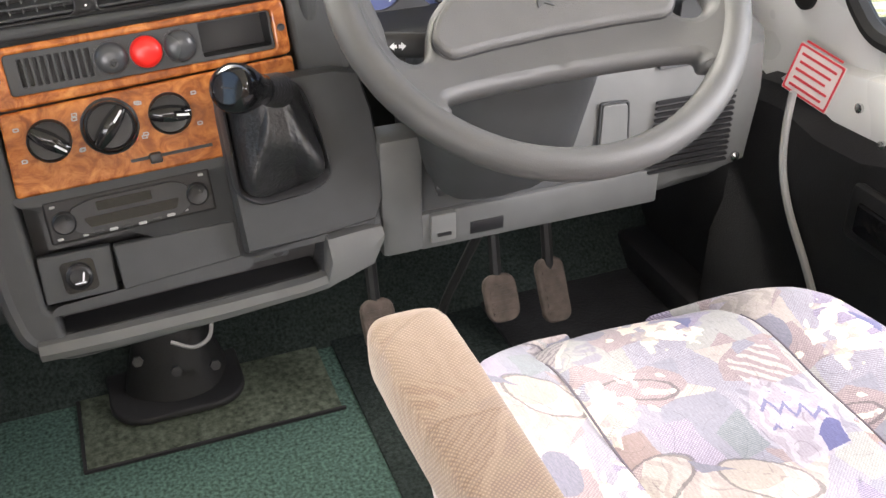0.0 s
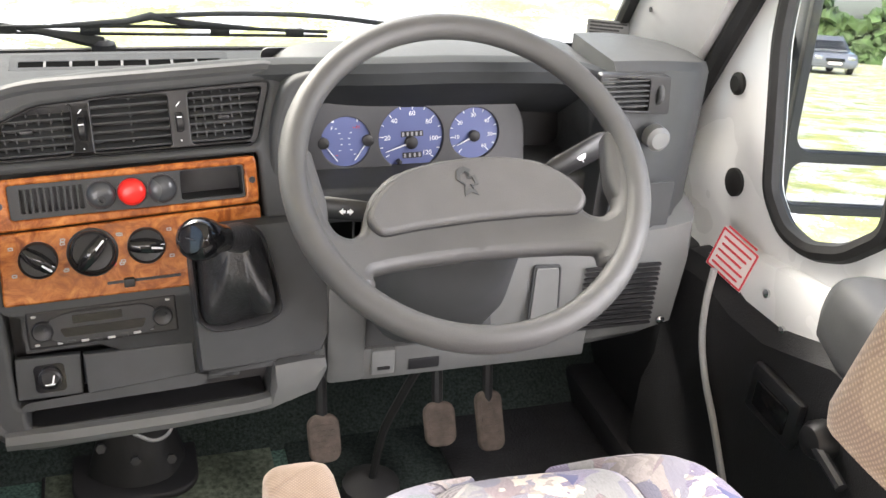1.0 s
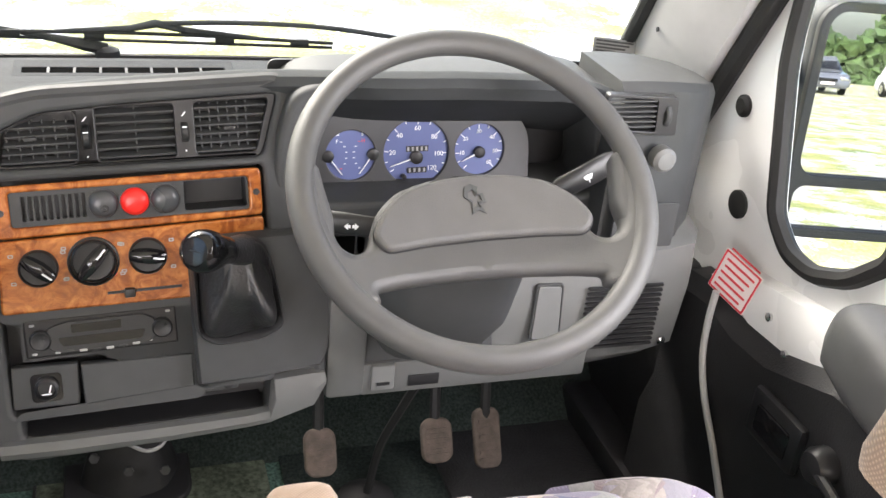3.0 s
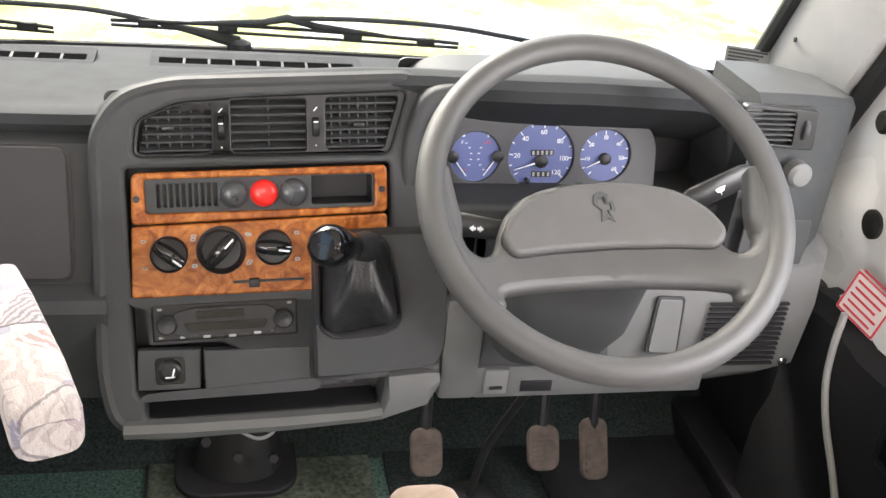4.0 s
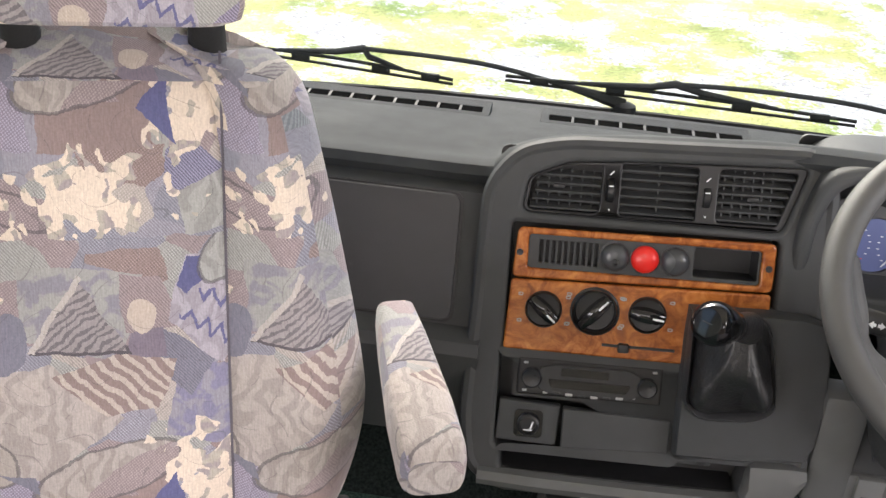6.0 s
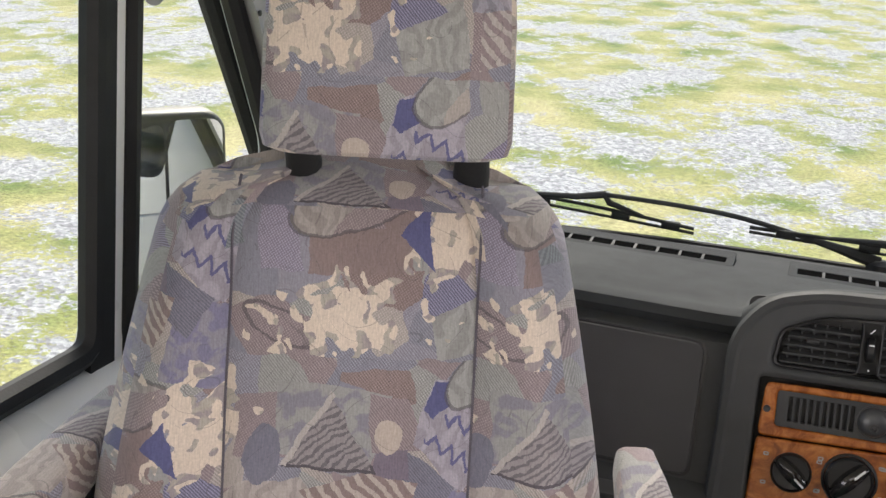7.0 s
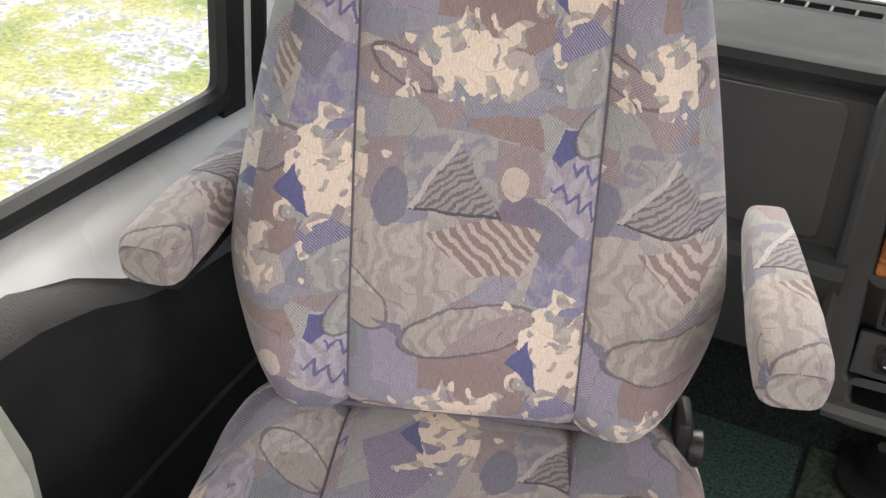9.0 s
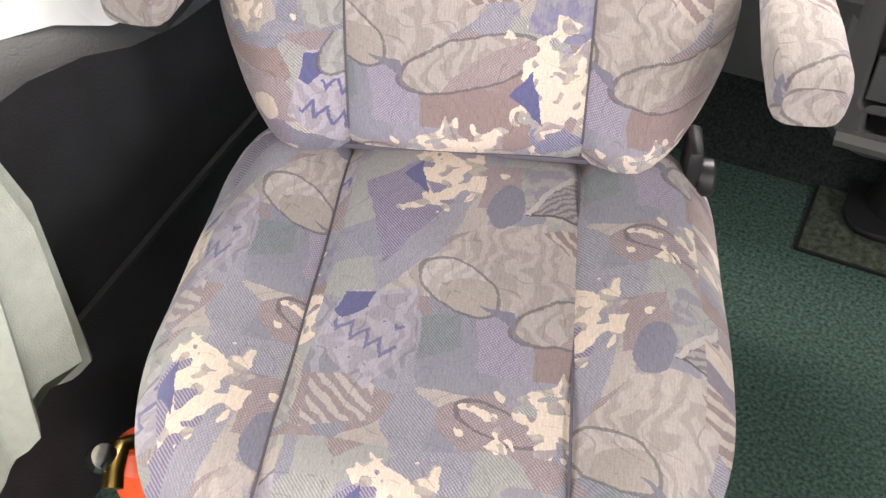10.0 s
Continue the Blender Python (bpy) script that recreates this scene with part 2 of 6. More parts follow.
    # zigzag strokes on a pale patch
    def zigzag(x, y, k=1.0):
        q = poly((x - 60, y - 130), (x + 105, y - 150), (x + 110, y + 30), (x + 20, y + 150), (x - 105, y + 30))
        shape(q, curls((0.36, 0.335, 0.375)))
        xyz = nt.nodes.new("ShaderNodeSeparateXYZ")
        nt.links.new(p, xyz.inputs[0])
        run = maths(nt, "SUBTRACT", xyz.outputs[1], both(xyz.outputs[0], 0.62))
        jag = both(maths(nt, "PINGPONG", maths(nt, "ADD", xyz.outputs[0], both(xyz.outputs[1], 0.3)), 21.0), 2.0)
        ln = inside(maths(nt, "PINGPONG", maths(nt, "ADD", run, jag), 46.0), 9.0)
        put(both(both(ln, inside(q, -22.0)), inside(poly((x - 90, y - 60), (x + 100, y - 30), (x + 60, y + 120), (x - 80, y + 30)), 0.0)), (0.14, 0.14, 0.26), k)
        shape(poly((x - 60, y - 125), (x, y - 130), (x - 5, y - 80), (x - 55, y - 40), (x - 75, y - 60)), navy)

    zigzag(855, 175)
    zigzag(110, 680, 0.85)

    # leaves with a pen outline
    def leaf(cx, cy, rx, ry, rot, fill, other=None):
        e = ell(cx, cy, rx, ry, rot)
        put(inside(e), fill)
        if other:
            put(both(inside(e), inside(ell(cx + 60, cy + 45, rx, ry, rot - 18))), other)
        put(inside(maths(nt, "ABSOLUTE", maths(nt, "SUBTRACT", e, 1.0)), 3.2 / min(rx, ry)), dark, 0.65)

    leaf(600, 590, 178, 66, -18, curls((0.36, 0.325, 0.30)), dots((0.30, 0.25, 0.25), 0.7))
    leaf(300, 520, 108, 62, 38, curls(pale, 0.8), (0.36, 0.325, 0.29))
    leaf(905, 40, 92, 58, -42, curls(sage), beige)
    leaf(420, 890, 95, 40, 25, dots(mauve), None)
    # splashes of cream with shaded spots
    brk = noise(p, 0.0135, 0.6, 1.2).outputs["Fac"]
    spots = noise(p, 0.021, 0.6, 0.8).outputs["Fac"]

    def splash(cx, cy, rx, ry, rot, amount=3.4):
        e = maths(nt, "ADD", ell(cx, cy, rx, ry, rot), both(maths(nt, "SUBTRACT", brk, 0.5), amount))
        body = inside(e, 0.92)
        put(body, cream)
        put(both(body, maths(nt, "GREATER_THAN", spots, 0.56)), cloud((0.33, 0.29, 0.29), (0.42, 0.385, 0.33)))

    splash(835, 650, 118, 138, 15)
    splash(565, 885, 165, 100, -20)
    splash(235, 130, 80, 100, 10)
    shape(poly((702, 668), (758, 596), (790, 745)), navy)
    shape(poly((120, 150), (165, 95), (190, 220)), navy)
    shape(poly((430, 590), (345, 565), (440, 640)), slate)
    # pen loops
    lp = noise(raw, 0.0048, 0.0).outputs["Fac"]
    gap = maths(nt, "ABSOLUTE", maths(nt, "SUBTRACT", maths(nt, "PINGPONG", lp, 0.11), 0.055))
    put(both(inside(gap, 0.0022), maths(nt, "GREATER_THAN", big_f, 0.48)), dark, 0.35)
    # yarn: fine ribs along the cloth and uneven dye
    rib = noise(vmath("MULTIPLY", raw, (1.0, 0.12, 0.0)).outputs[0], 0.30, 2.0).outputs["Fac"]
    fine = noise(raw, 0.17, 2.0).outputs["Fac"]
    col = mixc(nt, 0.5, col, ramp(nt, rib, [(0.3, 0.78), (0.7, 1.22)]), "MULTIPLY")
    col = mixc(nt, 0.3, col, ramp(nt, fine, [(0.32, 0.74), (0.68, 1.22)]), "MULTIPLY")
    wear = noise(raw, 0.0026, 3.0).outputs["Fac"]
    col = mixc(nt, 0.6, col, ramp(nt, wear, [(0.3, 0.86), (0.7, 1.14)]), "MULTIPLY")
    col = mixc(nt, 1.0, col, (0.86, 0.85, 0.87), "MULTIPLY")
    if warm:
        col = mixc(nt, warm, col, mixc(nt, dots_f, (0.15, 0.10, 0.065), (0.29, 0.20, 0.13)))
    nt.links.new(col, b.inputs["Base Color"])
    bp = nt.nodes.new("ShaderNodeBump")
    bp.inputs["Strength"].default_value, bp.inputs["Distance"].default_value = 0.16, 0.0012
    h = maths(nt, "ADD", maths(nt, "ADD", rib, both(dots_f, 0.5)), both(twill_f, 0.25))
    nt.links.new(h, bp.inputs["Height"])
    nt.links.new(bp.outputs["Normal"], b.inputs["Normal"])
    return m


def ground_mat():
    m = bpy.data.materials.new("gravel_and_grass")
    m.use_nodes = True
    nt = m.node_tree
    b = nt.nodes["Principled BSDF"]
    b.inputs["Roughness"].default_value = 0.95
    tc = nt.nodes.new("ShaderNodeTexCoord")
    mp = nt.nodes.new("ShaderNodeMapping")
    mp.inputs["Scale"].default_value = (1.0, 1.0, 1.0)
    nt.links.new(tc.outputs["Object"], mp.inputs["Vector"])
    obj = mp.outputs["Vector"]
    st = node(nt, "ShaderNodeTexVoronoi", Scale=42.0)
    nt.links.new(obj, st.inputs["Vector"])
    sep = nt.nodes.new("ShaderNodeSeparateColor")
    nt.links.new(st.outputs["Color"], sep.inputs[0])
    stone = ramp(nt, sep.outputs[0], [(0.0, (0.23, 0.227, 0.235)), (0.5, (0.39, 0.387, 0.395)), (1.0, (0.55, 0.545, 0.54))])
    n1 = node(nt, "ShaderNodeTexNoise", Scale=1.5, Detail=12.0, Roughness=0.72)
    nt.links.new(obj, n1.inputs["Vector"])
    n2 = node(nt, "ShaderNodeTexNoise", Scale=38.0, Detail=6.0, Roughness=0.7)
    nt.links.new(obj, n2.inputs["Vector"])
    n3 = node(nt, "ShaderNodeTexNoise", Scale=1.6, Detail=5.0)
    nt.links.new(obj, n3.inputs["Vector"])
    grass = ramp(nt, n3.outputs["Fac"], [(0.3, (0.14, 0.2, 0.045)), (0.5, (0.32, 0.32, 0.11)), (0.68, (0.46, 0.41, 0.2))])
    grass = mixc(nt, 0.75, grass, ramp(nt, n2.outputs["Fac"], [(0.32, 0.35), (0.68, 1.6)]), "MULTIPLY")
    f = maths(nt, "ADD", n1.outputs["Fac"], maths(nt, "MULTIPLY", n2.outputs["Fac"], 0.35))
    mask = ramp(nt, f, [(0.66, 0.0), (0.685, 1.0)])
    nt.links.new(mixc(nt, mask, stone, grass), b.inputs["Base Color"])
    bp = nt.nodes.new("ShaderNodeBump")
    bp.inputs["Strength"].default_value, bp.inputs["Distance"].default_value = 0.5, 0.010
    nt.links.new(st.outputs["Distance"], bp.inputs["Height"])
    nt.links.new(bp.outputs["Normal"], b.inputs["Normal"])
    return m


PLASTIC = mat("dark_grey_plastic", (0.052, 0.054, 0.055), 0.58, 0, 0.07, 30, 0.25, 900, 0.3)
HUB = mat("horn_pad_plastic", (0.068, 0.067, 0.066), 0.6, 0, 0.06, 30, 0.4, 700)
# Black without gloss: stands for the shade inside the demister slots.
VOID = mat("slot_shade", (0.006, 0.006, 0.006), 1.0, 0, 0.1, 30, 0.0, 400, 0.0)
# LOWER's grey, darkened: weaker light inboard is put into the colour.
KNEE = mat("dimmed_light_grey_plastic", (0.105, 0.107, 0.105), 0.5, 0, 0.06, 30, 0.2, 900, 0.4)
PAD = mat("dashboard_top_vinyl", (0.042, 0.045, 0.047), 0.8, 0, 0.08, 30, 0.3, 900, 0.12)
WHEEL = mat("wheel_grey_plastic", (0.055, 0.055, 0.054), 0.5, 0, 0.06, 30, 0.25, 900)
LID = mat("glovebox_plastic", (0.038, 0.038, 0.04), 0.5, 0, 0.06, 30, 0.25, 900)
# Lightened in colour for the daylight on the door-side panel.
LOWER = mat("light_grey_plastic", (0.15, 0.153, 0.15), 0.42, 0, 0.06, 30, 0.2, 900)
BLACK = mat("black_plastic", (0.014, 0.014, 0.015), 0.42, 0, 0.2, 40, 0.15, 700)
TRIM = mat("black_door_trim", (0.012, 0.012, 0.013), 0.6, 0, 0.25, 18, 0.4, 350)
RUBBER = mat("black_rubber", (0.01, 0.01, 0.01), 0.65, 0, 0.2, 30, 0.2, 300)
GLOSS = mat("gloss_black", (0.008, 0.008, 0.009), 0.1, 0, 0.1, 30, 0.0)
LEATHER = mat("black_leather", (0.02, 0.02, 0.021), 0.38, 0, 0.2, 60, 0.5, 260)
SILVER = mat("silver_white_paint", (0.74, 0.75, 0.75), 0.28, 0.0, 0.03, 9, 0.03, 60)
WHITE = mat("white_paint", (0.8, 0.8, 0.79), 0.3, 0, 0.03, 9, 0.0)
PILLAR = mat("pillar_grey_vinyl", (0.36, 0.36, 0.355), 0.6, 0, 0.05, 25, 0.2, 600)
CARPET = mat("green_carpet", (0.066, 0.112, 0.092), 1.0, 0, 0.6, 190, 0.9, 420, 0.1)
# The green carpet again, darkened: the footwell's shade is in this colour.
CARPET_SHADED = mat("shaded_green_carpet", (0.027, 0.035, 0.032), 1.0, 0, 0.5, 200, 0.9, 420, 0.1)
CARPET_PALE = mat("worn_green_carpet", (0.085, 0.10, 0.074), 1.0, 0, 0.5, 120, 0.9, 420, 0.1)
MATBLACK = mat("rubber_floor_mat", (0.014, 0.014, 0.015), 0.7, 0, 0.3, 30, 0.9, 180)
CHROME = mat("chrome", (0.7, 0.7, 0.7), 0.15, 1.0, 0.05, 30, 0.0)
BRASS = mat("brass", (0.55, 0.36, 0.12), 0.25, 1.0, 0.1, 40, 0.0)
STEEL = mat("dark_metal", (0.03, 0.03, 0.031), 0.45, 0.3, 0.1, 40, 0.0)
RED = mat("red_button", (0.72, 0.02, 0.015), 0.3, 0, 0.04, 30, 0.05)
ORANGE = mat("orange_red_paint", (0.75, 0.1, 0.03), 0.35, 0, 0.08, 30, 0.0)
DIAL = mat("blue_dial", (0.10, 0.125, 0.28), 0.5, 0, 0.04, 30, 0.0)
DIALRIM = mat("dial_surround", (0.055, 0.056, 0.06), 0.45, 0, 0.05, 30, 0.15, 800)
INK = mat("white_print", (0.8, 0.82, 0.85), 0.6, 0, 0.02, 30, 0.0)
REDINK = mat("red_print", (0.62, 0.05, 0.07), 0.6, 0, 0.05, 30, 0.0)
PAPER = mat("white_sticker", (0.78, 0.72, 0.71), 0.5, 0, 0.03, 30, 0.0)
PEDAL = mat("worn_rubber_pedal", (0.085, 0.066, 0.054), 0.8, 0, 0.3, 60, 0.6, 300)
LINEN = mat("sage_curtain_cloth", (0.40, 0.42, 0.36), 0.9, 0, 0.08, 60, 0.5, 500, 0.1)
BEIGE = mat("beige_board", (0.47, 0.40, 0.31), 0.8, 0, 0.1, 20, 0.2, 200)
CREAM = mat("cream_wall_board", (0.66, 0.61, 0.52), 0.7, 0, 0.05, 8, 0.1, 200)
STITCH = mat("seam_thread", (0.10, 0.09, 0.11), 0.9, 0, 0.1, 60, 0.0)
RADIO = mat("radio_face", (0.009, 0.008, 0.008), 0.55, 0.0, 0.1, 40, 0.0)
GRAPH = mat("graphite_button", (0.05, 0.053, 0.057), 0.3, 0, 0.05, 30, 0.0)
MIRROR = mat("mirror_glass", (0.6, 0.6, 0.6), 0.01, 1.0, 0.0, 30, 0.0)
for lk in list(MIRROR.node_tree.links):
    if lk.to_socket.name == "Roughness":
        MIRROR.node_tree.links.remove(lk)
MIRROR.node_tree.nodes["Principled BSDF"].inputs["Roughness"].default_value = 0.01
WOOD = wood_mat()
FABRIC = fabric_mat("patterned_upholstery")
# Brown armrest cloth; on the driver's backrest its dark tone also stands for shade.
FABRIC_WARM = fabric_mat("brown_and_shaded_upholstery", 0.85)
GLASS = glow_free_glass("window_glass", (0.96, 0.98, 0.97))
GROUND = ground_mat()
CARPAINT = mat("silver_blue_car_paint", (0.20, 0.21, 0.24), 0.15, 0.6, 0.05, 5, 0.0)
LEAF = mat("hedge_leaves", (0.055, 0.10, 0.03), 0.8, 0, 0.4, 2.0, 0.0)


# ---- building tools ----
def part(name, bm, material, parent=None, label="", smooth=True):
    """One bmesh as one mesh object, under a thing or a part."""
    bmesh.ops.recalc_face_normals(bm, faces=bm.faces)
    me = bpy.data.meshes.new(name)
    bm.to_mesh(me)
    bm.free()
    return mesh_part(name, me, material, parent, label, smooth)


def mesh_part(name, me, material, parent=None, label="", smooth=True):
    me.materials.clear()
    me.materials.append(material)
    if smooth:
        me.shade_smooth()
        me.set_sharp_from_angle(angle=radians(38))
    ob = new(name, me)
    if parent is not None:
        ob.parent = parent
    if label:
        tagged(ob, label)
    return ob


def thing(name, label, category, group="", m=None):
    e = new(name)
    e.empty_display_size = 0.05
    if m is not None:
        e.matrix_world = m
    return tagged(e, label, category, group)


def box(c, s, bev=0.0, m=None, bm=None, seg=2):
    bm = bm or bmesh.new()
    mm = Matrix.Translation(c) @ Matrix.Diagonal((*s, 1))
    if m is not None:
        mm = m @ mm
    vs = bmesh.ops.create_cube(bm, size=1, matrix=mm)["verts"]
    if bev:
        es = list({e for v in vs for e in v.link_edges})
        bmesh.ops.bevel(bm, geom=es, offset=bev, segments=seg, affect="EDGES", profile=0.5)
    return bm


def rrect(x0, y0, x1, y1, r=0.004, n=4):
    r = min(r, abs(x1 - x0) / 2.01, abs(y1 - y0) / 2.01)
    out = []
    for cx, cy, a in ((x1 - r, y1 - r, 0), (x0 + r, y1 - r, 90), (x0 + r, y0 + r, 180), (x1 - r, y0 + r, 270)):
        for i in range(n + 1):
            t = radians(a + 90 * i / n)
            out.append((cx + r * math.cos(t), cy + r * math.sin(t)))
    return out


def rounded(pts, r, n=4):
    """A polygon with its corners rounded."""
    out = []
    k = len(pts)
    for i in range(k):
        p, a, b = (Vector(pts[j % k]).to_2d() for j in (i, i - 1, i + 1))
        rr = min(r, (a - p).length * 0.45, (b - p).length * 0.45)
        s, e = p + (a - p).normalized() * rr, p + (b - p).normalized() * rr
        for j in range(n + 1):
            t = j / n
            out.append(tuple(s * (1 - t) ** 2 + p * 2 * t * (1 - t) + e * t * t))
    return out


def plate(name, loops, depth, m, material, parent, bev=0.0, label=""):
    """A flat plate with holes: the first loop is its outline, others its holes; local z from 0 to depth."""
    cu = bpy.data.curves.new(name, "CURVE")
    cu.dimensions, cu.fill_mode = "2D", "BOTH"
    cu.extrude, cu.bevel_depth, cu.bevel_resolution = max(0.0, depth / 2 - bev), bev, 2
    cu.offset = -bev
    for lp in loops:
        sp = cu.splines.new("POLY")
        sp.points.add(len(lp) - 1)
        for p, q in zip(sp.points, lp):
            p.co = (q[0], q[1], 0, 1)
        sp.use_cyclic_u = True
    ob = bpy.data.objects.new("tmp", cu)
    me = bpy.data.meshes.new_from_object(ob)
    bpy.data.objects.remove(ob)
    bpy.data.curves.remove(cu)
    me.name = name
    me.transform(m @ Matrix.Translation((0, 0, depth / 2)))
    return mesh_part(name, me, material, parent, label)


def tube(path, r, n=10, closed=False, bm=None, flat=1.0):
    """A round bar along a path; r a number or one a point."""
    bm = bm or bmesh.new()
    path = [Vector(p) for p in path]
    k = len(path)
    rings = []
    up = None
    for i, p in enumerate(path):
        a, b = path[i - 1 if (i or closed) else 0], path[(i + 1) % k if closed else min(i + 1, k - 1)]
        d = (b - a).normalized()
        if up is None:
            up = d.orthogonal().normalized()
        up = (up - d * up.dot(d)).normalized()
        side = d.cross(up)
        rr = r[i] if isinstance(r, (list, tuple)) else r
        rings.append([bm.verts.new(p + up * rr * math.cos(6.28319 * j / n) + side * rr * flat * math.sin(6.28319 * j / n)) for j in range(n)])
    for i in range(k if closed else k - 1):
        A, B = rings[i], rings[(i + 1) % k]
        for j in range(n):
            bm.faces.new((A[j], A[(j + 1) % n], B[(j + 1) % n], B[j]))
    if not closed:
        bm.faces.new(rings[0][::-1])
        bm.faces.new(rings[-1])
    return bm


def lathe(prof, m=None, n=28, bm=None):
    """A turned shape from (radius, height) pairs, about local z."""
    bm = bm or bmesh.new()
    m = m or Matrix()
    rings = [[bm.verts.new(m @ Vector((r * math.cos(6.28319 * j / n), r * math.sin(6.28319 * j / n), h))) for j in range(n)] for r, h in prof]
    for A, B in zip(rings, rings[1:]):
        for j in range(n):
            bm.faces.new((A[j], A[(j + 1) % n], B[(j + 1) % n], B[j]))
    bm.faces.new(rings[0][::-1])
    bm.faces.new(rings[-1])
    return bm


def loft(secs, closed=True, caps=True, bm=None):
    bm = bm or bmesh.new()
    rows = [[bm.verts.new(p) for p in s] for s in secs]
    n = len(rows[0])
    for A, B in zip(rows, rows[1:]):
        for j in range(n if closed else n - 1):
            bm.faces.new((A[j], A[(j + 1) % n], B[(j + 1) % n], B[j]))
    if caps and closed:
        bm.faces.new(rows[0][::-1])
        bm.faces.new(rows[-1])
    return bm


def solid_sheet(rows, thick, direction):
    """A curved sheet with thickness; rows of points, pushed along direction for the back."""
    bm = bmesh.new()
    d = Vector(direction) * thick
    F = [[bm.verts.new(p) for p in r] for r in rows]
    K = [[bm.verts.new(Vector(p) + d) for p in r] for r in rows]
    R, C = len(rows), len(rows[0])
    for i in range(R - 1):
        for j in range(C - 1):
            bm.faces.new((F[i][j], F[i][j + 1], F[i + 1][j + 1], F[i + 1][j]))
            bm.faces.new((K[i][j], K[i + 1][j], K[i + 1][j + 1], K[i][j + 1]))
    for j in range(C - 1):
        bm.faces.new((F[0][j], K[0][j], K[0][j + 1], F[0][j + 1]))
        bm.faces.new((F[-1][j], F[-1][j + 1], K[-1][j + 1], K[-1][j]))
    for i in range(R - 1):
        bm.faces.new((F[i][0], F[i + 1][0], K[i + 1][0], K[i][0]))
        bm.faces.new((F[i][-1], K[i][-1], K[i + 1][-1], F[i + 1][-1]))
    return bm


def text(words, size, m, material, parent, name="lettering", depth=0.0003):
    cu = bpy.data.curves.new(name, "FONT")
    cu.body, cu.size, cu.align_x, cu.align_y, cu.extrude = words, size, "CENTER", "CENTER", depth
    ob = bpy.data.objects.new("tmp", cu)
    me = bpy.data.meshes.new_from_object(ob)
    bpy.data.objects.remove(ob)
    bpy.data.curves.remove(cu)
    me.name = name
    me.transform(m)
    return mesh_part(name, me, material, parent, smooth=False)


def axes(o, x, z):
    """A frame from its origin, x axis and z axis."""
    x, z = Vector(x).normalized(), Vector(z).normalized()
    y = z.cross(x).normalized()
    x = y.cross(z)
    return Matrix(((x[0], y[0], z[0], o[0]), (x[1], y[1], z[1], o[1]), (x[2], y[2], z[2], o[2]), (0, 0, 0, 1)))


T = Matrix.Translation
# the centre console's plane: local x across, y up the face, z out to the driver
CM = axes((0, 0, 0.46), (math.cos(radians(2.7)), 0, math.sin(radians(2.7))), (0, -0.9655, 0.2607))


def lerp(a, b, t):
    return a + (b - a) * t


def chain(pts, n=6):
    """A smooth curve through points (Catmull-Rom)."""
    P = [Vector(p) for p in pts]
    P = [P[0] * 2 - P[1]] + P + [P[-1] * 2 - P[-2]]
    out = []
    for i in range(1, len(P) - 2):
        for j in range(n):
            t = j / n
            out.append(0.5 * (2 * P[i] + (P[i + 1] - P[i - 1]) * t + (2 * P[i - 1] - 5 * P[i] + 4 * P[i + 1] - P[i + 2]) * t * t + (3 * P[i] - P[i - 1] - 3 * P[i + 1] + P[i + 2]) * t ** 3))
    out.append(P[-2])
    return out


# ---- outside ----
prof = [(-800, -0.6), (-20, -0.6), (2.2, -0.6), (5, -0.53), (9, -0.27), (25, 0.95), (60, 3.6), (100, 4.4), (800, 4.4)]
tagged(part("ground", loft([[(x, y, z) for y, z in prof] for x in (-800, -100, 0, 100, 800)], closed=False), GROUND), "pale gravel yard with patches of dry grass", "ground", kind="structure")
HEDGE = thing("hedge", "row of green trees and bushes behind the yard", "hedge")
HEDGE["kind"] = "stuff"
random.seed(4)
clump = bmesh.new()
bmesh.ops.create_icosphere(clump, subdivisions=1, radius=1.0)
clump.verts.index_update()
cv, cf = [v.co.copy() for v in clump.verts], [[v.index for v in f.verts] for f in clump.faces]
clump.free()
hv, hf = [], []
for i in range(4200):
    x = random.uniform(-12, 44)
    z = random.random() ** 1.3 * (6.5 + 3.0 * math.sin(x * 0.30) + 1.8 * math.sin(x * 0.8))
    c, r, k = Vector((x, -60 + random.uniform(-1.5, 1.5), -0.5 + z)), random.uniform(0.2, 0.5), len(hv)
    hv += [c + v * r + Vector([random.uniform(-0.25, 0.25) for _ in range(3)]) for v in cv]
    hf += [[k + q for q in f] for f in cf]
leaves = bpy.data.meshes.new("foliage")
leaves.from_pydata(hv, [], hf)
mesh_part("foliage", leaves, LEAF, HEDGE, smooth=False)


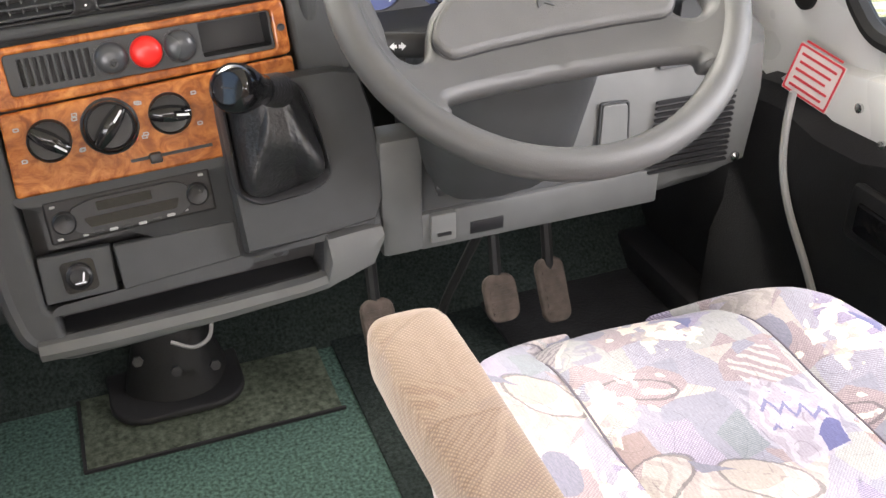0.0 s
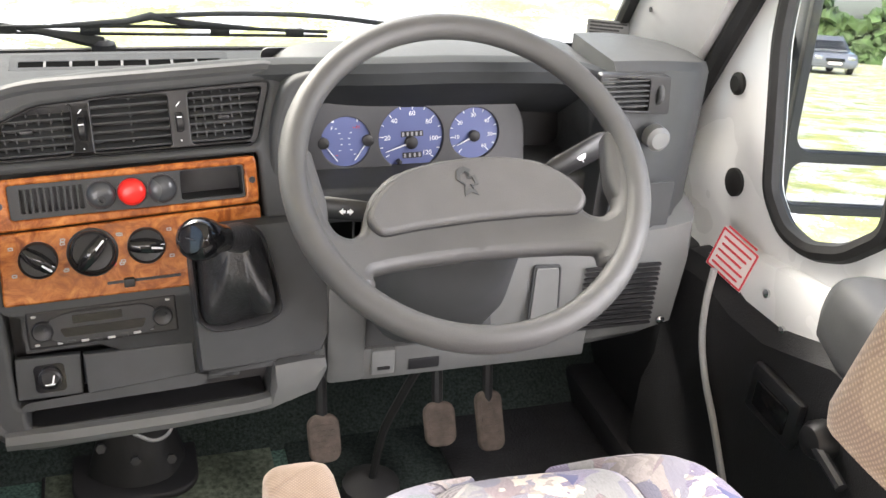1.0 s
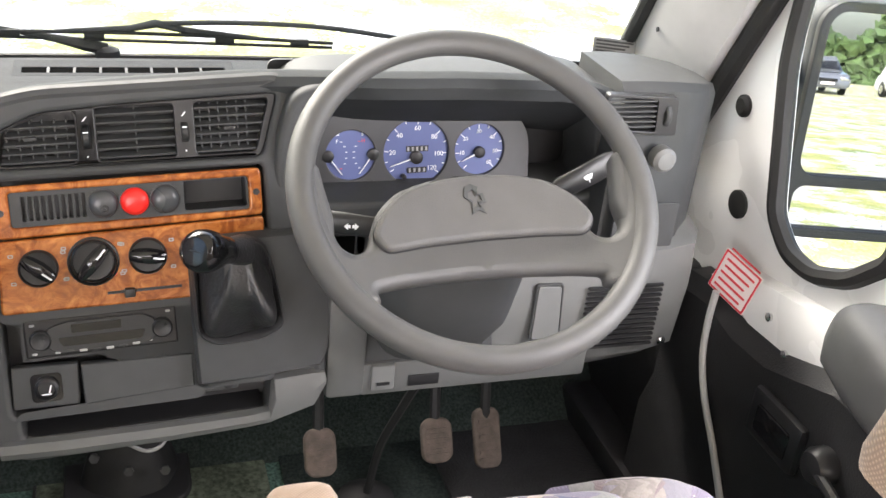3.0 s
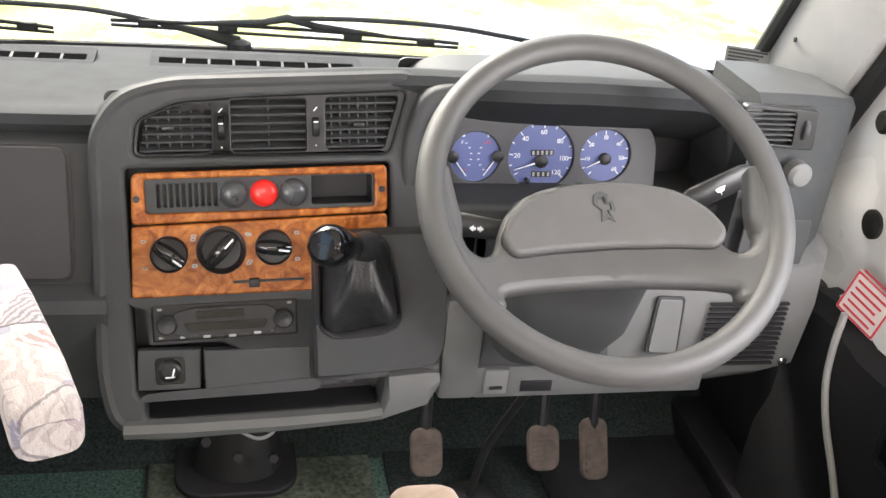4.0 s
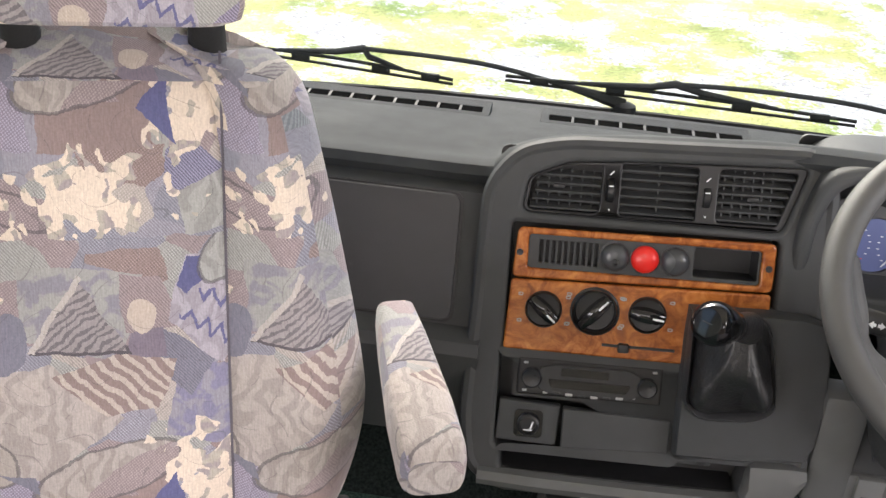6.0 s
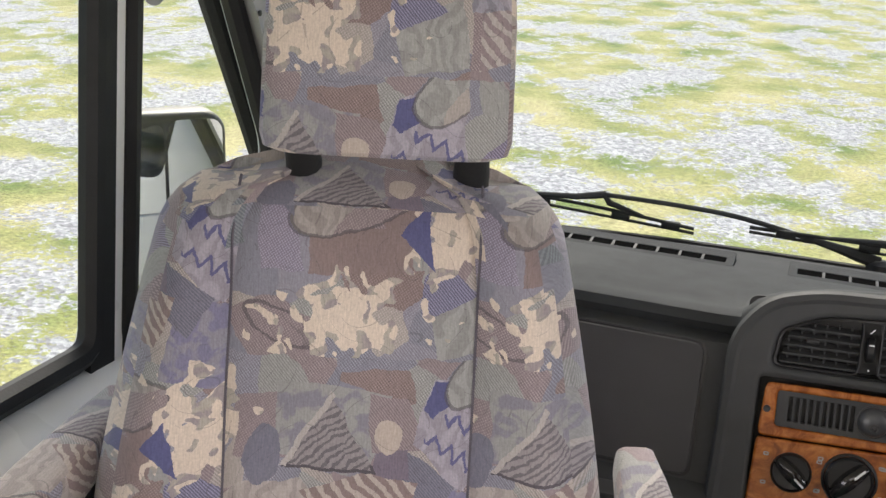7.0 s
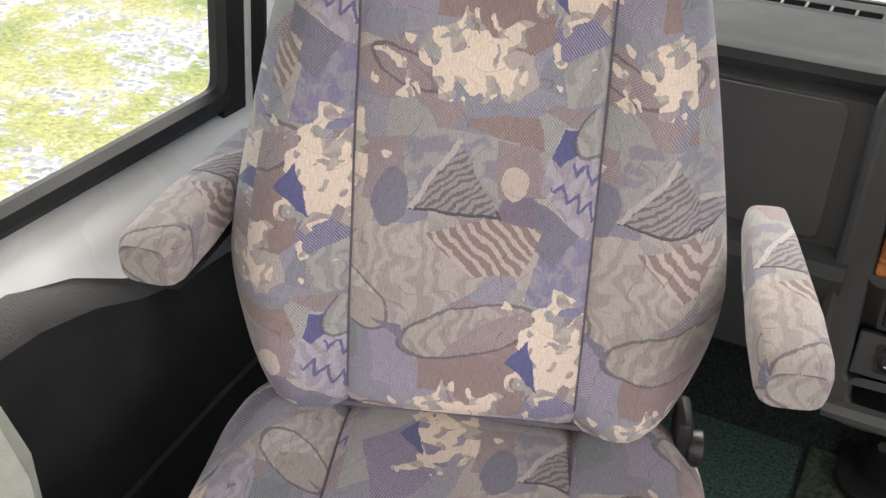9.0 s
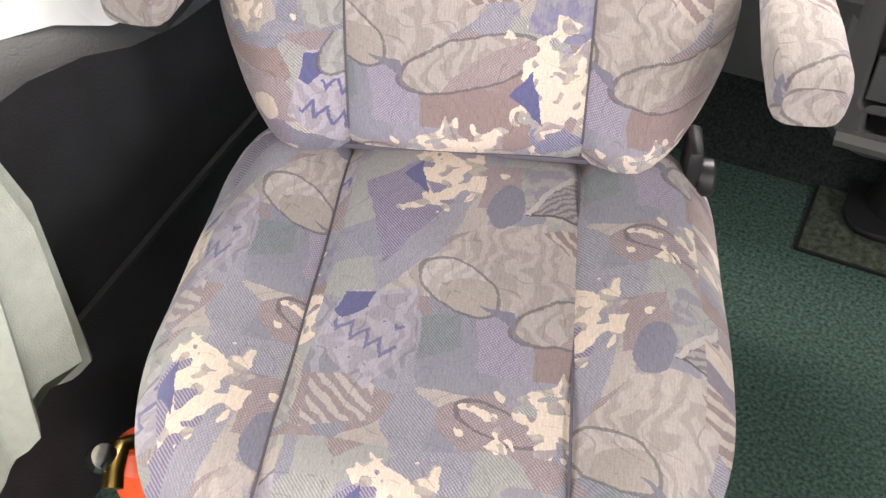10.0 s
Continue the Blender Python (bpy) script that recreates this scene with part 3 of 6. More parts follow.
def parked_car(x, y, turn, paint, high, label):
    """A parked car seen far off: body, cabin, panes, lamps and wheels."""
    c = thing("parked_car", label, "car", "parked cars", pose(x, y, -0.6, 0, 0, 180 + turn))
    body = loft([[(sx * w, yy, z) for sx, w, z in ((-1, 0.80, 0.25), (-1, 0.86, 0.5), (-1, 0.80, h), (1, 0.80, h), (1, 0.86, 0.5), (1, 0.80, 0.25))]
                 for yy, h in ((-2.1, 0.62), (-2.0, 0.78), (-1.0, 0.9), (1.6, 0.92), (2.0, 0.85), (2.15, 0.6))])
    bmesh.ops.bevel(body, geom=list(body.edges), offset=0.05, segments=2, affect="EDGES")
    part("body", body, paint, c)
    cab = loft([[(sx * w, yy, z) for sx, w, z in ((-1, 0.78, 0.88), (-1, 0.62, zt), (1, 0.62, zt), (1, 0.78, 0.88))] for yy, zt in ((-1.1, 0.9), (-0.5, high), (1.0, high), (1.8, 0.92))])
    part("cabin", cab, paint, c)
    part("windscreen", loft([[(-0.66, -1.09, 0.94), (0.66, -1.09, 0.94), (0.56, -0.58, high - 0.08), (-0.56, -0.58, high - 0.08)], [(-0.66, -1.05, 0.97), (0.66, -1.05, 0.97), (0.56, -0.54, high - 0.05), (-0.56, -0.54, high - 0.05)]]), GLOSS, c)
    part("grille", box((0, -2.1, 0.55), (0.7, 0.06, 0.12), 0.02), GLOSS, c)
    part("number_plate", box((0, -2.13, 0.42), (0.5, 0.03, 0.1), 0.01), PAPER, c)
    for sx in (-1, 1):
        part("headlight", box((sx * 0.6, -2.07, 0.62), (0.3, 0.1, 0.14), 0.03), CHROME, c)
        part("side_window", loft([[(sx * 0.765, -0.7, 0.95), (sx * 0.765, 1.2, 0.95), (sx * 0.64, 0.95, high - 0.08), (sx * 0.64, -0.45, high - 0.08)], [(sx * 0.74, -0.7, 0.95), (sx * 0.74, 1.2, 0.95), (sx * 0.62, 0.95, high - 0.08), (sx * 0.62, -0.45, high - 0.08)]]), GLOSS, c)
        for yy in (-1.35, 1.35):
            wl = part("wheel", lathe([(0.2, -0.1), (0.3, -0.09), (0.31, 0.0), (0.3, 0.09), (0.2, 0.1)], T((sx * 0.76, yy, 0.31)) @ Matrix.Rotation(radians(90), 4, "Y"), 20), RUBBER, c)
            part("rim", lathe([(0.19, -0.11), (0.18, 0.11)], T((sx * 0.76, yy, 0.31)) @ Matrix.Rotation(radians(90), 4, "Y"), 16), CHROME, wl)
    return c


parked_car(8.7, -40.0, -4, CARPAINT, 1.42, "silver blue parked car on the grass")
parked_car(7.4, -50.0, 2, WHITE, 1.45, "white parked car on the grass")
parked_car(12.4, -39.0, -8, WHITE, 2.1, "white parked van on the grass")

# ---- cab shell ----
floor = tagged(part("floor", box((0.03, -1.45, -0.03), (2.1, 4.5, 0.06)), CARPET), "dark green carpet floor of the cab", "floor", kind="structure")
part("floor_seam", box((-0.128, 0.29, 0.002), (0.005, 0.345, 0.005)), RUBBER, floor)
part("floor_seam", box((0.06, 0.116, 0.002), (0.38, 0.005, 0.005)), RUBBER, floor)
pale = part("carpet_mat", box((0.06, 0.29, 0.002), (0.37, 0.345, 0.005), 0.001), CARPET_PALE, floor, "worn pale green carpet patch")
# Thin sheet over the carpet, coloured dark to carry the footwell's shade.
part("footwell_mat", box((0.405, 0.10, 0.003), (0.27, 0.66, 0.008), 0.003), CARPET_SHADED, floor, "green carpet in the footwell, darkened in colour for shade")
part("rubber_mat", box((0.72, 0.02, 0.006), (0.36, 0.60, 0.012), 0.004), MATBLACK, floor, "black rubber floor mat")
tagged(part("firewall", box((0.03, 0.56, 0.14), (1.9, 0.06, 0.86)), RUBBER), "dark bulkhead under the dashboard", "wall", kind="structure")
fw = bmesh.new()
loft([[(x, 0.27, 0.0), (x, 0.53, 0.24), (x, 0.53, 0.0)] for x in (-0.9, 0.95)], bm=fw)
# Toe board takes the darkened carpet, shade painted in.
tagged(part("toe_board", fw, CARPET_SHADED), "green carpeted sloping toe board, shade put into its colour", "floor", kind="structure")

for sgn in (-1, 1):
    kp = tagged(part("side_panel_1" if sgn < 0 else "side_panel_2", box((0.90 * sgn + 0.02, 0.34, 0.22), (0.05, 0.46, 0.44), 0.01), TRIM), "black kick panel beside the footwell", "wall", kind="structure")
    part("sill", box((0.86 * sgn + 0.02, 0.0, 0.03), (0.10, 1.6, 0.06), 0.01), TRIM, kp)

# the windscreen: a slanted sheet curving back at its ends
def screen(x, z):
    y0 = 0.47 - 0.16 * (abs(x) / 0.88) ** 2.6
    return (x, y0 - 0.52 * (z - 0.68), z)


XS = [-0.88 + 1.76 * i / 22 for i in range(23)]
ws = solid_sheet([[screen(x, z) for x in XS] for z in (0.66, 0.8, 0.95, 1.1, 1.25, 1.33)], 0.005, (0, 0.9, 0.45))
wsob = tagged(part("window_1", ws, GLASS), "curved clear windscreen glass", "window", kind="structure")
wsob.visible_shadow = False
seal = tube([screen(x, 0.664) for x in XS], 0.006, 8)
part("windscreen_seal", seal, RUBBER, wsob)
for sgn in (-1, 1):
    xs = 0.83 * sgn
    pl = loft([[(xs + sgn * a, screen(xs, z)[1] - 0.02 + b, z) for a, b in ((0.0, 0.06), (0.0, -0.02), (0.045, -0.12 + (0.12 if sgn < 0 else 0)), (0.10, -0.12 + (0.14 if sgn < 0 else 0)), (0.12, 0.04), (0.06, 0.07))]
               for z in (0.60, 0.7, 0.85, 1.0, 1.15, 1.33)])
    p = tagged(part("pillar_1" if sgn < 0 else "pillar_2", pl, PILLAR), "grey windscreen pillar", "pillar", kind="structure")
    part("pillar_seal", tube([(xs - 0.006 * sgn, screen(xs, z)[1] + 0.02, z) for z in (0.66, 0.8, 1.0, 1.2, 1.33)], 0.013, 8), RUBBER, p)
    part("door_seal", tube([(xs + 0.075 * sgn, screen(xs, z)[1] - (0.15 if sgn > 0 else 0.03), z) for z in (0.30, 0.45, 0.6, 0.8, 1.0, 1.2, 1.33)], 0.017, 8), RUBBER, p)
    for zz in (0.79, 1.0):
        part("screw", lathe([(0.004, 0), (0.004, 0.002), (0.002, 0.003)], T((xs - 0.001 * sgn, screen(xs, zz)[1] - 0.035, zz)) @ Matrix.Rotation(radians(-90 * sgn), 4, "Y"), 10), STEEL, p)
# Unseen ceiling, added to keep the sky out and reflect light inside.
tagged(part("ceiling", box((0.02, -1.6, 1.42), (2.1, 4.0, 0.08)), CREAM), "unseen cream headlining closing the cab overhead", "ceiling", kind="structure")
tagged(part("header_rail", box((0.0, 0.13, 1.36), (1.8, 0.14, 0.1), 0.02), PILLAR), "grey rail above the windscreen", "trim", kind="structure")
# unseen living space added behind the camera, with openings in its sides for light
for sgn in (-1, 1):
    X = 1.04 * sgn + 0.02
    w = plate("wall_left" if sgn < 0 else "wall_right", [rrect(-3.5, 0.0, -0.86, 1.4, 0.01), rrect(-2.75, 0.62, -1.45, 1.22, 0.06)], 0.05,
              axes((X, 0, 0), (0, 1, 0), (sgn, 0, 0)) if sgn > 0 else axes((X, 0, 0), (0, -1, 0), (sgn, 0, 0)) @ Matrix.Diagonal((-1, 1, 1, 1)), CREAM, None)
    tagged(w, "unseen cream side wall added behind the camera", "wall", kind="structure")
tagged(part("wall_back", box((0.02, -3.55, 0.7), (2.2, 0.06, 1.4)), CREAM), "unseen cream rear wall added behind the camera", "wall", kind="structure")


# ---- doors ----
def door(name, sgn, xin, sill_front, label):
    """A cab door: painted steel inner skin with a window opening, black lower trim, window seals and glass."""
    d = thing(name, label, "door")
    d["kind"] = "structure"
    # local u runs ahead, v up; the plate stands at x = xin
    m = axes((xin, 0, 0), (0, 1, 0), (sgn, 0, 0)) if sgn > 0 else Matrix(((0, 0, -1, xin), (1, 0, 0, 0), (0, 1, 0, 0), (0, 0, 0, 1)))
    return d, m


# passenger door
d1, m1 = door("door_1", -1, -0.87, 0.62, "silver-white painted passenger door with black trim")
open1 = rounded([(-0.80, 0.62), (-0.20, 0.625), (-0.13, 1.30), (-0.80, 1.30)], 0.03)
open2 = rounded([(-0.140, 0.605), (0.17, 0.61), (0.225, 0.79), (0.02, 1.24), (-0.065, 1.29)], 0.03)
plate("door_skin", [rounded([(-0.86, 0.0), (0.24, 0.0), (0.33, 0.62), (0.30, 0.85), (0.05, 1.36), (-0.86, 1.36)], 0.02), open1, open2], 0.018, m1, SILVER, d1, 0.004)
for op, nm in ((open1, "window_seal"), (open2, "window_seal")):
    part(nm, tube([m1 @ Vector((u, v, -0.004)) for u, v in op], 0.016, 8, True), RUBBER, d1)
    g = plate("window_glass", [op], 0.004, m1 @ T((0, 0, 0.008)), GLASS, d1)
    g.visible_shadow = False


def slanted(y0, y1, x0, x1):
    return loft([[(x0, y0 + s, z), (x1, y0 + s, z), (x1, y1 + s, z), (x0, y1 + s, z)] for z, s in ((0.60, -0.002), (0.95, 0.033), (1.33, 0.071))])


part("window_post", slanted(-0.167, -0.150, -0.876, -0.860), WHITE, d1)
part("window_channel", slanted(-0.210, -0.167, -0.876, -0.858), RUBBER, d1)
part("window_channel", slanted(-0.150, -0.130, -0.876, -0.858), RUBBER, d1)
# sill ledge of the door, rounded over to the cab
sl = loft([[(-0.87 + a, y, z + b) for a, b in ((0, 0.0), (0.02, -0.004), (0.05, -0.03), (0.062, -0.08), (0.066, -0.16), (0.0, -0.18))]
           for y, z in ((-0.86, 0.60), (-0.5, 0.602), (-0.2, 0.605), (0.1, 0.60), (0.26, 0.60))])
part("door_sill", sl, SILVER, d1)
tr1 = loft([[(-0.80 + a, y, z) for a, z in ((-0.06, zt + 0.015), (-0.02, zt + 0.01), (0.012, zt - 0.02), (0.012, 0.25), (0.03, 0.2), (0.03, 0.04), (-0.06, 0.04))]
            for y, zt in ((-0.86, 0.565), (-0.58, 0.565), (-0.51, 0.55), (-0.45, 0.525), (-0.38, 0.51), (-0.28, 0.505), (-0.16, 0.51), (0.05, 0.52), (0.26, 0.50))])
part("door_trim", tr1, TRIM, d1, "black moulded lower door trim")
part("mirror_cover", loft([[(-0.862 + a, y, z) for y, z in ((-0.25, 0.535), (-0.21, 0.57), (-0.14, 0.585), (0.0, 0.60), (0.0, 0.535))] for a in (0.0, 0.03, 0.066)]), BLACK, d1)
for zz in (0.30, 0.18):
    part("trim_rib", tube([(-0.785, -0.8, zz - 0.06), (-0.785, -0.35, zz), (-0.785, 0.1, zz + 0.03)], 0.006, 6), TRIM, d1)

# driver door
d2, m2 = door("door_2", 1, 0.92, 0.55, "silver-white painted driver door with black trim")
open3 = rounded([(-0.258, 0.648), (-0.200, 0.590), (-0.135, 0.560), (-0.075, 0.562), (-0.025, 0.600), (0.032, 0.800), (0.036, 0.850), (0.030, 1.30), (-0.19, 1.30), (-0.228, 0.852), (-0.246, 0.748)], 0.022, 5)
open4 = rounded([(-0.86, 0.62), (-0.278, 0.625), (-0.284, 0.75), (-0.235, 1.30), (-0.86, 1.30)], 0.03, 5)
plate("door_skin", [rounded([(-0.95, 0.0), (0.18, 0.0), (0.22, 0.45), (0.26, 0.70), (0.27, 0.85), (0.05, 1.36), (-0.95, 1.36)], 0.03), open3, open4], 0.024, m2, SILVER, d2, 0.010)
for hole in (open3, open4):
    part("window_seal", tube([m2 @ Vector((u, v, 0.0)) for u, v in hole], 0.014, 8, True), RUBBER, d2)
    g = plate("window_glass", [hole], 0.004, m2 @ T((0, 0, 0.012)), GLASS, d2)
    g.visible_shadow = False
sl = loft([[(0.92 - a, y, z + b) for a, b in ((0, 0.0), (0.018, -0.006), (0.03, -0.03), (0.034, -0.07), (0.034, -0.16), (0.0, -0.18))]
           for y, z in ((-0.9, 0.57), (-0.5, 0.56), (-0.25, 0.545), (-0.1, 0.52), (0.02, 0.50), (0.10, 0.42))])
part("door_sill", sl, SILVER, d2)
tr2 = loft([[(0.875 - a, y, z) for a, z in ((-0.05, zt + 0.012), (-0.01, zt + 0.008), (0.012, zt - 0.015), (0.014, 0.25), (0.03, 0.2), (0.03, 0.04), (-0.05, 0.04))]
            for y, zt in ((-0.95, 0.5), (-0.45, 0.5), (-0.29, 0.494), (-0.215, 0.466), (-0.157, 0.446), (-0.073, 0.440), (0.0, 0.453), (0.03, 0.45), (0.09, 0.44))])
part("door_trim", tr2, TRIM, d2, "black moulded lower door trim")
part("door_edge_seal", tube(chain([(0.860, -0.018, 0.472), (0.857, -0.021, 0.419), (0.855, -0.033, 0.364), (0.853, -0.064, 0.313), (0.850, -0.115, 0.262), (0.842, -0.185, 0.195), (0.838, -0.28, 0.10)], 4), 0.0055, 8), PILLAR, d2)
hp = part("door_handle", box((0.858, -0.220, 0.374), (0.02, 0.112, 0.078), 0.010, None), BLACK, d2)
part("handle_recess", box((0.8495, -0.222, 0.373), (0.010, 0.074, 0.044), 0.005), GLOSS, d2)
part("window_winder", lathe([(0.026, 0), (0.026, 0.02), (0.02, 0.03), (0.008, 0.034)], T((0.866, -0.318, 0.392)) @ Matrix.Rotation(radians(-90), 4, "Y"), 20), BLACK, d2)
part("winder_arm", tube([(0.842, -0.318, 0.392), (0.838, -0.36, 0.385), (0.836, -0.39, 0.378)], 0.008, 8), BLACK, d2)
gr = loft([[(0.885 - w * math.copysign(abs(math.cos(a)) ** 0.6, math.cos(a)) * 0.048 - off, y - 0.042 - 0.25 * h * math.sin(a), zc + 0.030 + h * math.copysign(abs(math.sin(a)) ** 0.7, math.sin(a))) for a in [i * 6.28319 / 24 for i in range(24)]]
           for y, w, h, off, zc in ((-0.205, 0.1, 0.008, 0.0, 0.535), (-0.212, 0.6, 0.034, 0.0, 0.532), (-0.235, 0.9, 0.050, 0.004, 0.528), (-0.29, 1.0, 0.056, 0.008, 0.520), (-0.34, 1.0, 0.056, 0.01, 0.510), (-0.46, 1.0, 0.05, 0.01, 0.505), (-0.60, 0.9, 0.045, 0.01, 0.50))])
part("arm_rest", gr, PLASTIC, d2, "dark grey moulded door grip")
for y, z, r in ((0.105, 0.715, 0.017), (0.06, 0.575, 0.022)):
    part("rubber_plug", lathe([(r, 0), (r, 0.006), (r * 0.7, 0.01)], T((0.921, y, z)) @ Matrix.Rotation(radians(-90), 4, "Y"), 18), RUBBER, d2)
for y, z in ((-0.115, 0.485), (-0.165, 0.455)):
    part("screw", lathe([(0.0065, 0), (0.0065, 0.004), (0.003, 0.006)], T((0.885, y, z)) @ Matrix.Rotation(radians(-90), 4, "Y"), 12), CHROME, d2)
# notice: words that cannot be read are plain red bars
LM = axes((0.880, -0.028, 0.493), (0.25, -0.96, -0.05), (-0.96, -0.25, 0.12)) @ Matrix.Rotation(radians(-8), 4, "Z")
lab = thing("warning_sticker", "white warning sticker with red frame and red print", "sticker")
plate("backing", [rrect(-0.038, -0.034, 0.038, 0.034, 0.002)], 0.0008, LM, PAPER, lab)
plate("red_frame", [rrect(-0.037, -0.033, 0.037, 0.033, 0.002), rrect(-0.034, -0.030, 0.034, 0.030, 0.002)], 0.0006, LM @ T((0, 0, 0.0012)), REDINK, lab)
for i in range(5):
    plate("print_line", [rrect(-0.029 + 0.002 * (i % 2), 0.019 - 0.011 * i, 0.029 - 0.004 * (i % 3), 0.0225 - 0.011 * i, 0.0005)], 0.0006, LM @ T((0, 0, 0.0012)), REDINK, lab)
plate("print_line", [rrect(-0.03, 0.037, 0.03, 0.040, 0.0005)], 0.0006, LM @ T((0, 0, 0.0012)), REDINK, lab)


# ---- mirrors outside ----
def wing_mirror(sgn, x, y, z, w, h, turn, label):
    t = thing("wing_mirror", label, "mirror")
    m = axes((x, y, z), (math.cos(radians(turn)), math.sin(radians(turn)), 0), (math.sin(radians(turn)), -math.cos(radians(turn)), 0.13))
    plate("housing", [rrect(-w / 2, -h / 2, w / 2, h / 2, 0.045, 6)], 0.09, m @ T((0, 0, -0.09)), BLACK if sgn < 0 else PLASTIC, t, 0.02)
    upper = rrect(-w / 2 + 0.016, -h / 2 + 0.108, w / 2 - 0.016, h / 2 - 0.016, 0.03, 6)
    lower = rrect(-w / 2 + 0.016, -h / 2 + 0.016, w / 2 - 0.016, -h / 2 + 0.090, 0.02, 6)
    plate("mirror_glass", [upper], 0.004, m, MIRROR, t)
    plate("lower_glass", [lower], 0.004, m, MIRROR, t)
    plate("mirror_rim", [rrect(-w / 2, -h / 2, w / 2, h / 2, 0.045, 6), upper, lower], 0.016, m, RUBBER, t, 0.002)
    for zz in (-0.08, 0.08):
        a = m @ Vector((-sgn * w / 2, zz, -0.05))
        n = 22
        part("arm", tube([a + Vector((-sgn * 0.1, -0.03, 0)) * (i / n) for i in range(n + 1)], [0.026 if i % 2 else 0.020 for i in range(n + 1)], 14), RUBBER, t, "ribbed rubber bellows")
    return t


wing_mirror(1, 1.228, 0.15, 0.660, 0.30, 0.39, -14, "black wing mirror with two panes on the driver side")
wm = thing("wing_mirror", "white and black wing mirror on the passenger side", "mirror")
mm = axes((-1.112, 0.336, 0.698), (0.66, 0.75, 0), (0.75, -0.66, 0))
plate("housing", [rrect(-0.118, -0.105, 0.085, 0.10, 0.04, 6)], 0.07, mm @ T((0, 0, -0.07)), BLACK, wm, 0.015)
plate("mirror_glass", [rrect(-0.020, -0.095, 0.075, 0.088, 0.022, 6)], 0.004, mm, MIRROR, wm)
plate("side_glass", [rounded([(-0.108, -0.06), (-0.026, -0.09), (-0.026, 0.088), (-0.108, 0.055)], 0.025, 5)], 0.004, mm, MIRROR, wm)
part("lower_shell", loft([[mm @ Vector((u, v, w)) for w, v in ((0.012, -0.075), (0.02, -0.13), (0.01, -0.20), (-0.08, -0.19), (-0.09, -0.08))] for u in (-0.10, -0.03, 0.02, 0.05)]), WHITE, wm)
part("arm", tube([mm @ Vector((-0.06, -0.17, -0.04)), (-0.93, 0.16, 0.52)], 0.022, 10), BLACK, wm)


# ---- dashboard ----
dash = thing("dashboard", "dark grey moulded plastic van dashboard", "dashboard")


BROW = ((-0.19, 0.700, 0.09), (-0.150, 0.702, 0.086), (-0.135, 0.720, 0.084), (-0.109, 0.733, 0.083), (-0.062, 0.746, 0.082), (0.037, 0.757, 0.081),
        (0.17, 0.767, 0.079), (0.21, 0.771, 0.070), (0.25, 0.776, 0.056), (0.29, 0.781, 0.038), (0.33, 0.786, 0.020), (0.37, 0.790, 0.007), (0.437, 0.793, 0.0), (0.584, 0.789, 0.0), (0.641, 0.774, 0.004),
        (0.70, 0.748, 0.02), (0.76, 0.722, 0.05), (0.86, 0.700, 0.09))


def brow(x):
    """Height and front edge of the hood that runs over the console and the dials."""
    xs, zs, ys = zip(*BROW)
    return float(np.interp(x, xs, zs)), float(np.interp(x, xs, ys))


def dash_profile(x):
    """The top pad's section at x: from the windscreen base over the brow and down."""
    yb = screen(x, 0.675)[1] - 0.010
    zt, yf = brow(x)
    s = (zt - 0.70) / 0.093
    return [(x, yb, 0.655), (x, yb - 0.004, 0.668), (x, yb - 0.03, 0.677), (x, 0.36 if yb > 0.41 else yb - 0.06, 0.684), (x, 0.28, 0.690), (x, 0.20, lerp(0.696, 0.712, s)),
            (x, lerp(0.155, yf + 0.09, s), lerp(0.698, zt - 0.022, s)), (x, yf + 0.045, zt - lerp(0.004, 0.006, s)), (x, yf + 0.022, zt), (x, yf + 0.008, zt - 0.003), (x, yf, zt - 0.013),
            (x, yf + 0.012, zt - 0.032), (x, yf + 0.03, zt - 0.036), (x, 0.22, 0.62)]


part("top_pad", loft([dash_profile(-0.86 + 1.70 * i / 110) for i in range(111)], closed=True), PAD, dash)
# demister slots along the top
for x0, x1 in ((-0.53, -0.178), (-0.104, 0.198), (0.278, 0.555), (0.6, 0.72)):
    dm = axes(((x0 + x1) / 2, 0.350, 0.6845), (1, 0, 0), (0, -0.08, 1))
    h = (x1 - x0) / 2
    v = plate("demister_vent", [rrect(-h, -0.029, h, 0.027, 0.004), rrect(-h + 0.012, -0.018, h - 0.012, 0.002, 0.002)], 0.005, dm, PAD, dash, 0.001)
    # Black plate puts the slot's inner shade into colour.
    plate("slot", [rrect(-h + 0.011, -0.019, h - 0.011, 0.003, 0.002)], 0.002, dm @ T((0, 0, 0.0022)), VOID, v)
    k = max(3, round((x1 - x0) / 0.037))
    for i in range(1, k):
        u = -h + 0.012 + (2 * h - 0.024) * i / k
        plate("slot_bar", [rrect(u - 0.0018, -0.018, u + 0.0018, 0.002, 0.0005)], 0.004, dm @ T((0, 0, 0.001)), PLASTIC, v)
# passenger side face, glovebox and lower panel
pf = loft([[(x, 0.10, 0.675), (x, 0.078, 0.668), (x, 0.024, 0.507), (x, -0.005, 0.50), (x, -0.012, 0.485), (x, 0.03, 0.33), (x, 0.07, 0.31), (x, 0.2, 0.33), (x, 0.2, 0.66)]
           for x in (-0.86, -0.8, -0.5, -0.3, -0.14)])
part("passenger_face", pf, PLASTIC, dash)
GM = axes((-0.42, 0.052, 0.588), (1, 0, 0), (0, -0.9472, 0.3207))
plate("glovebox_gap", [rounded([(-0.36, -0.083), (0.243, -0.083), (0.24, 0.083), (-0.36, 0.083)], 0.016)], 0.003, GM @ T((0, 0, 0.0)), BLACK, dash)
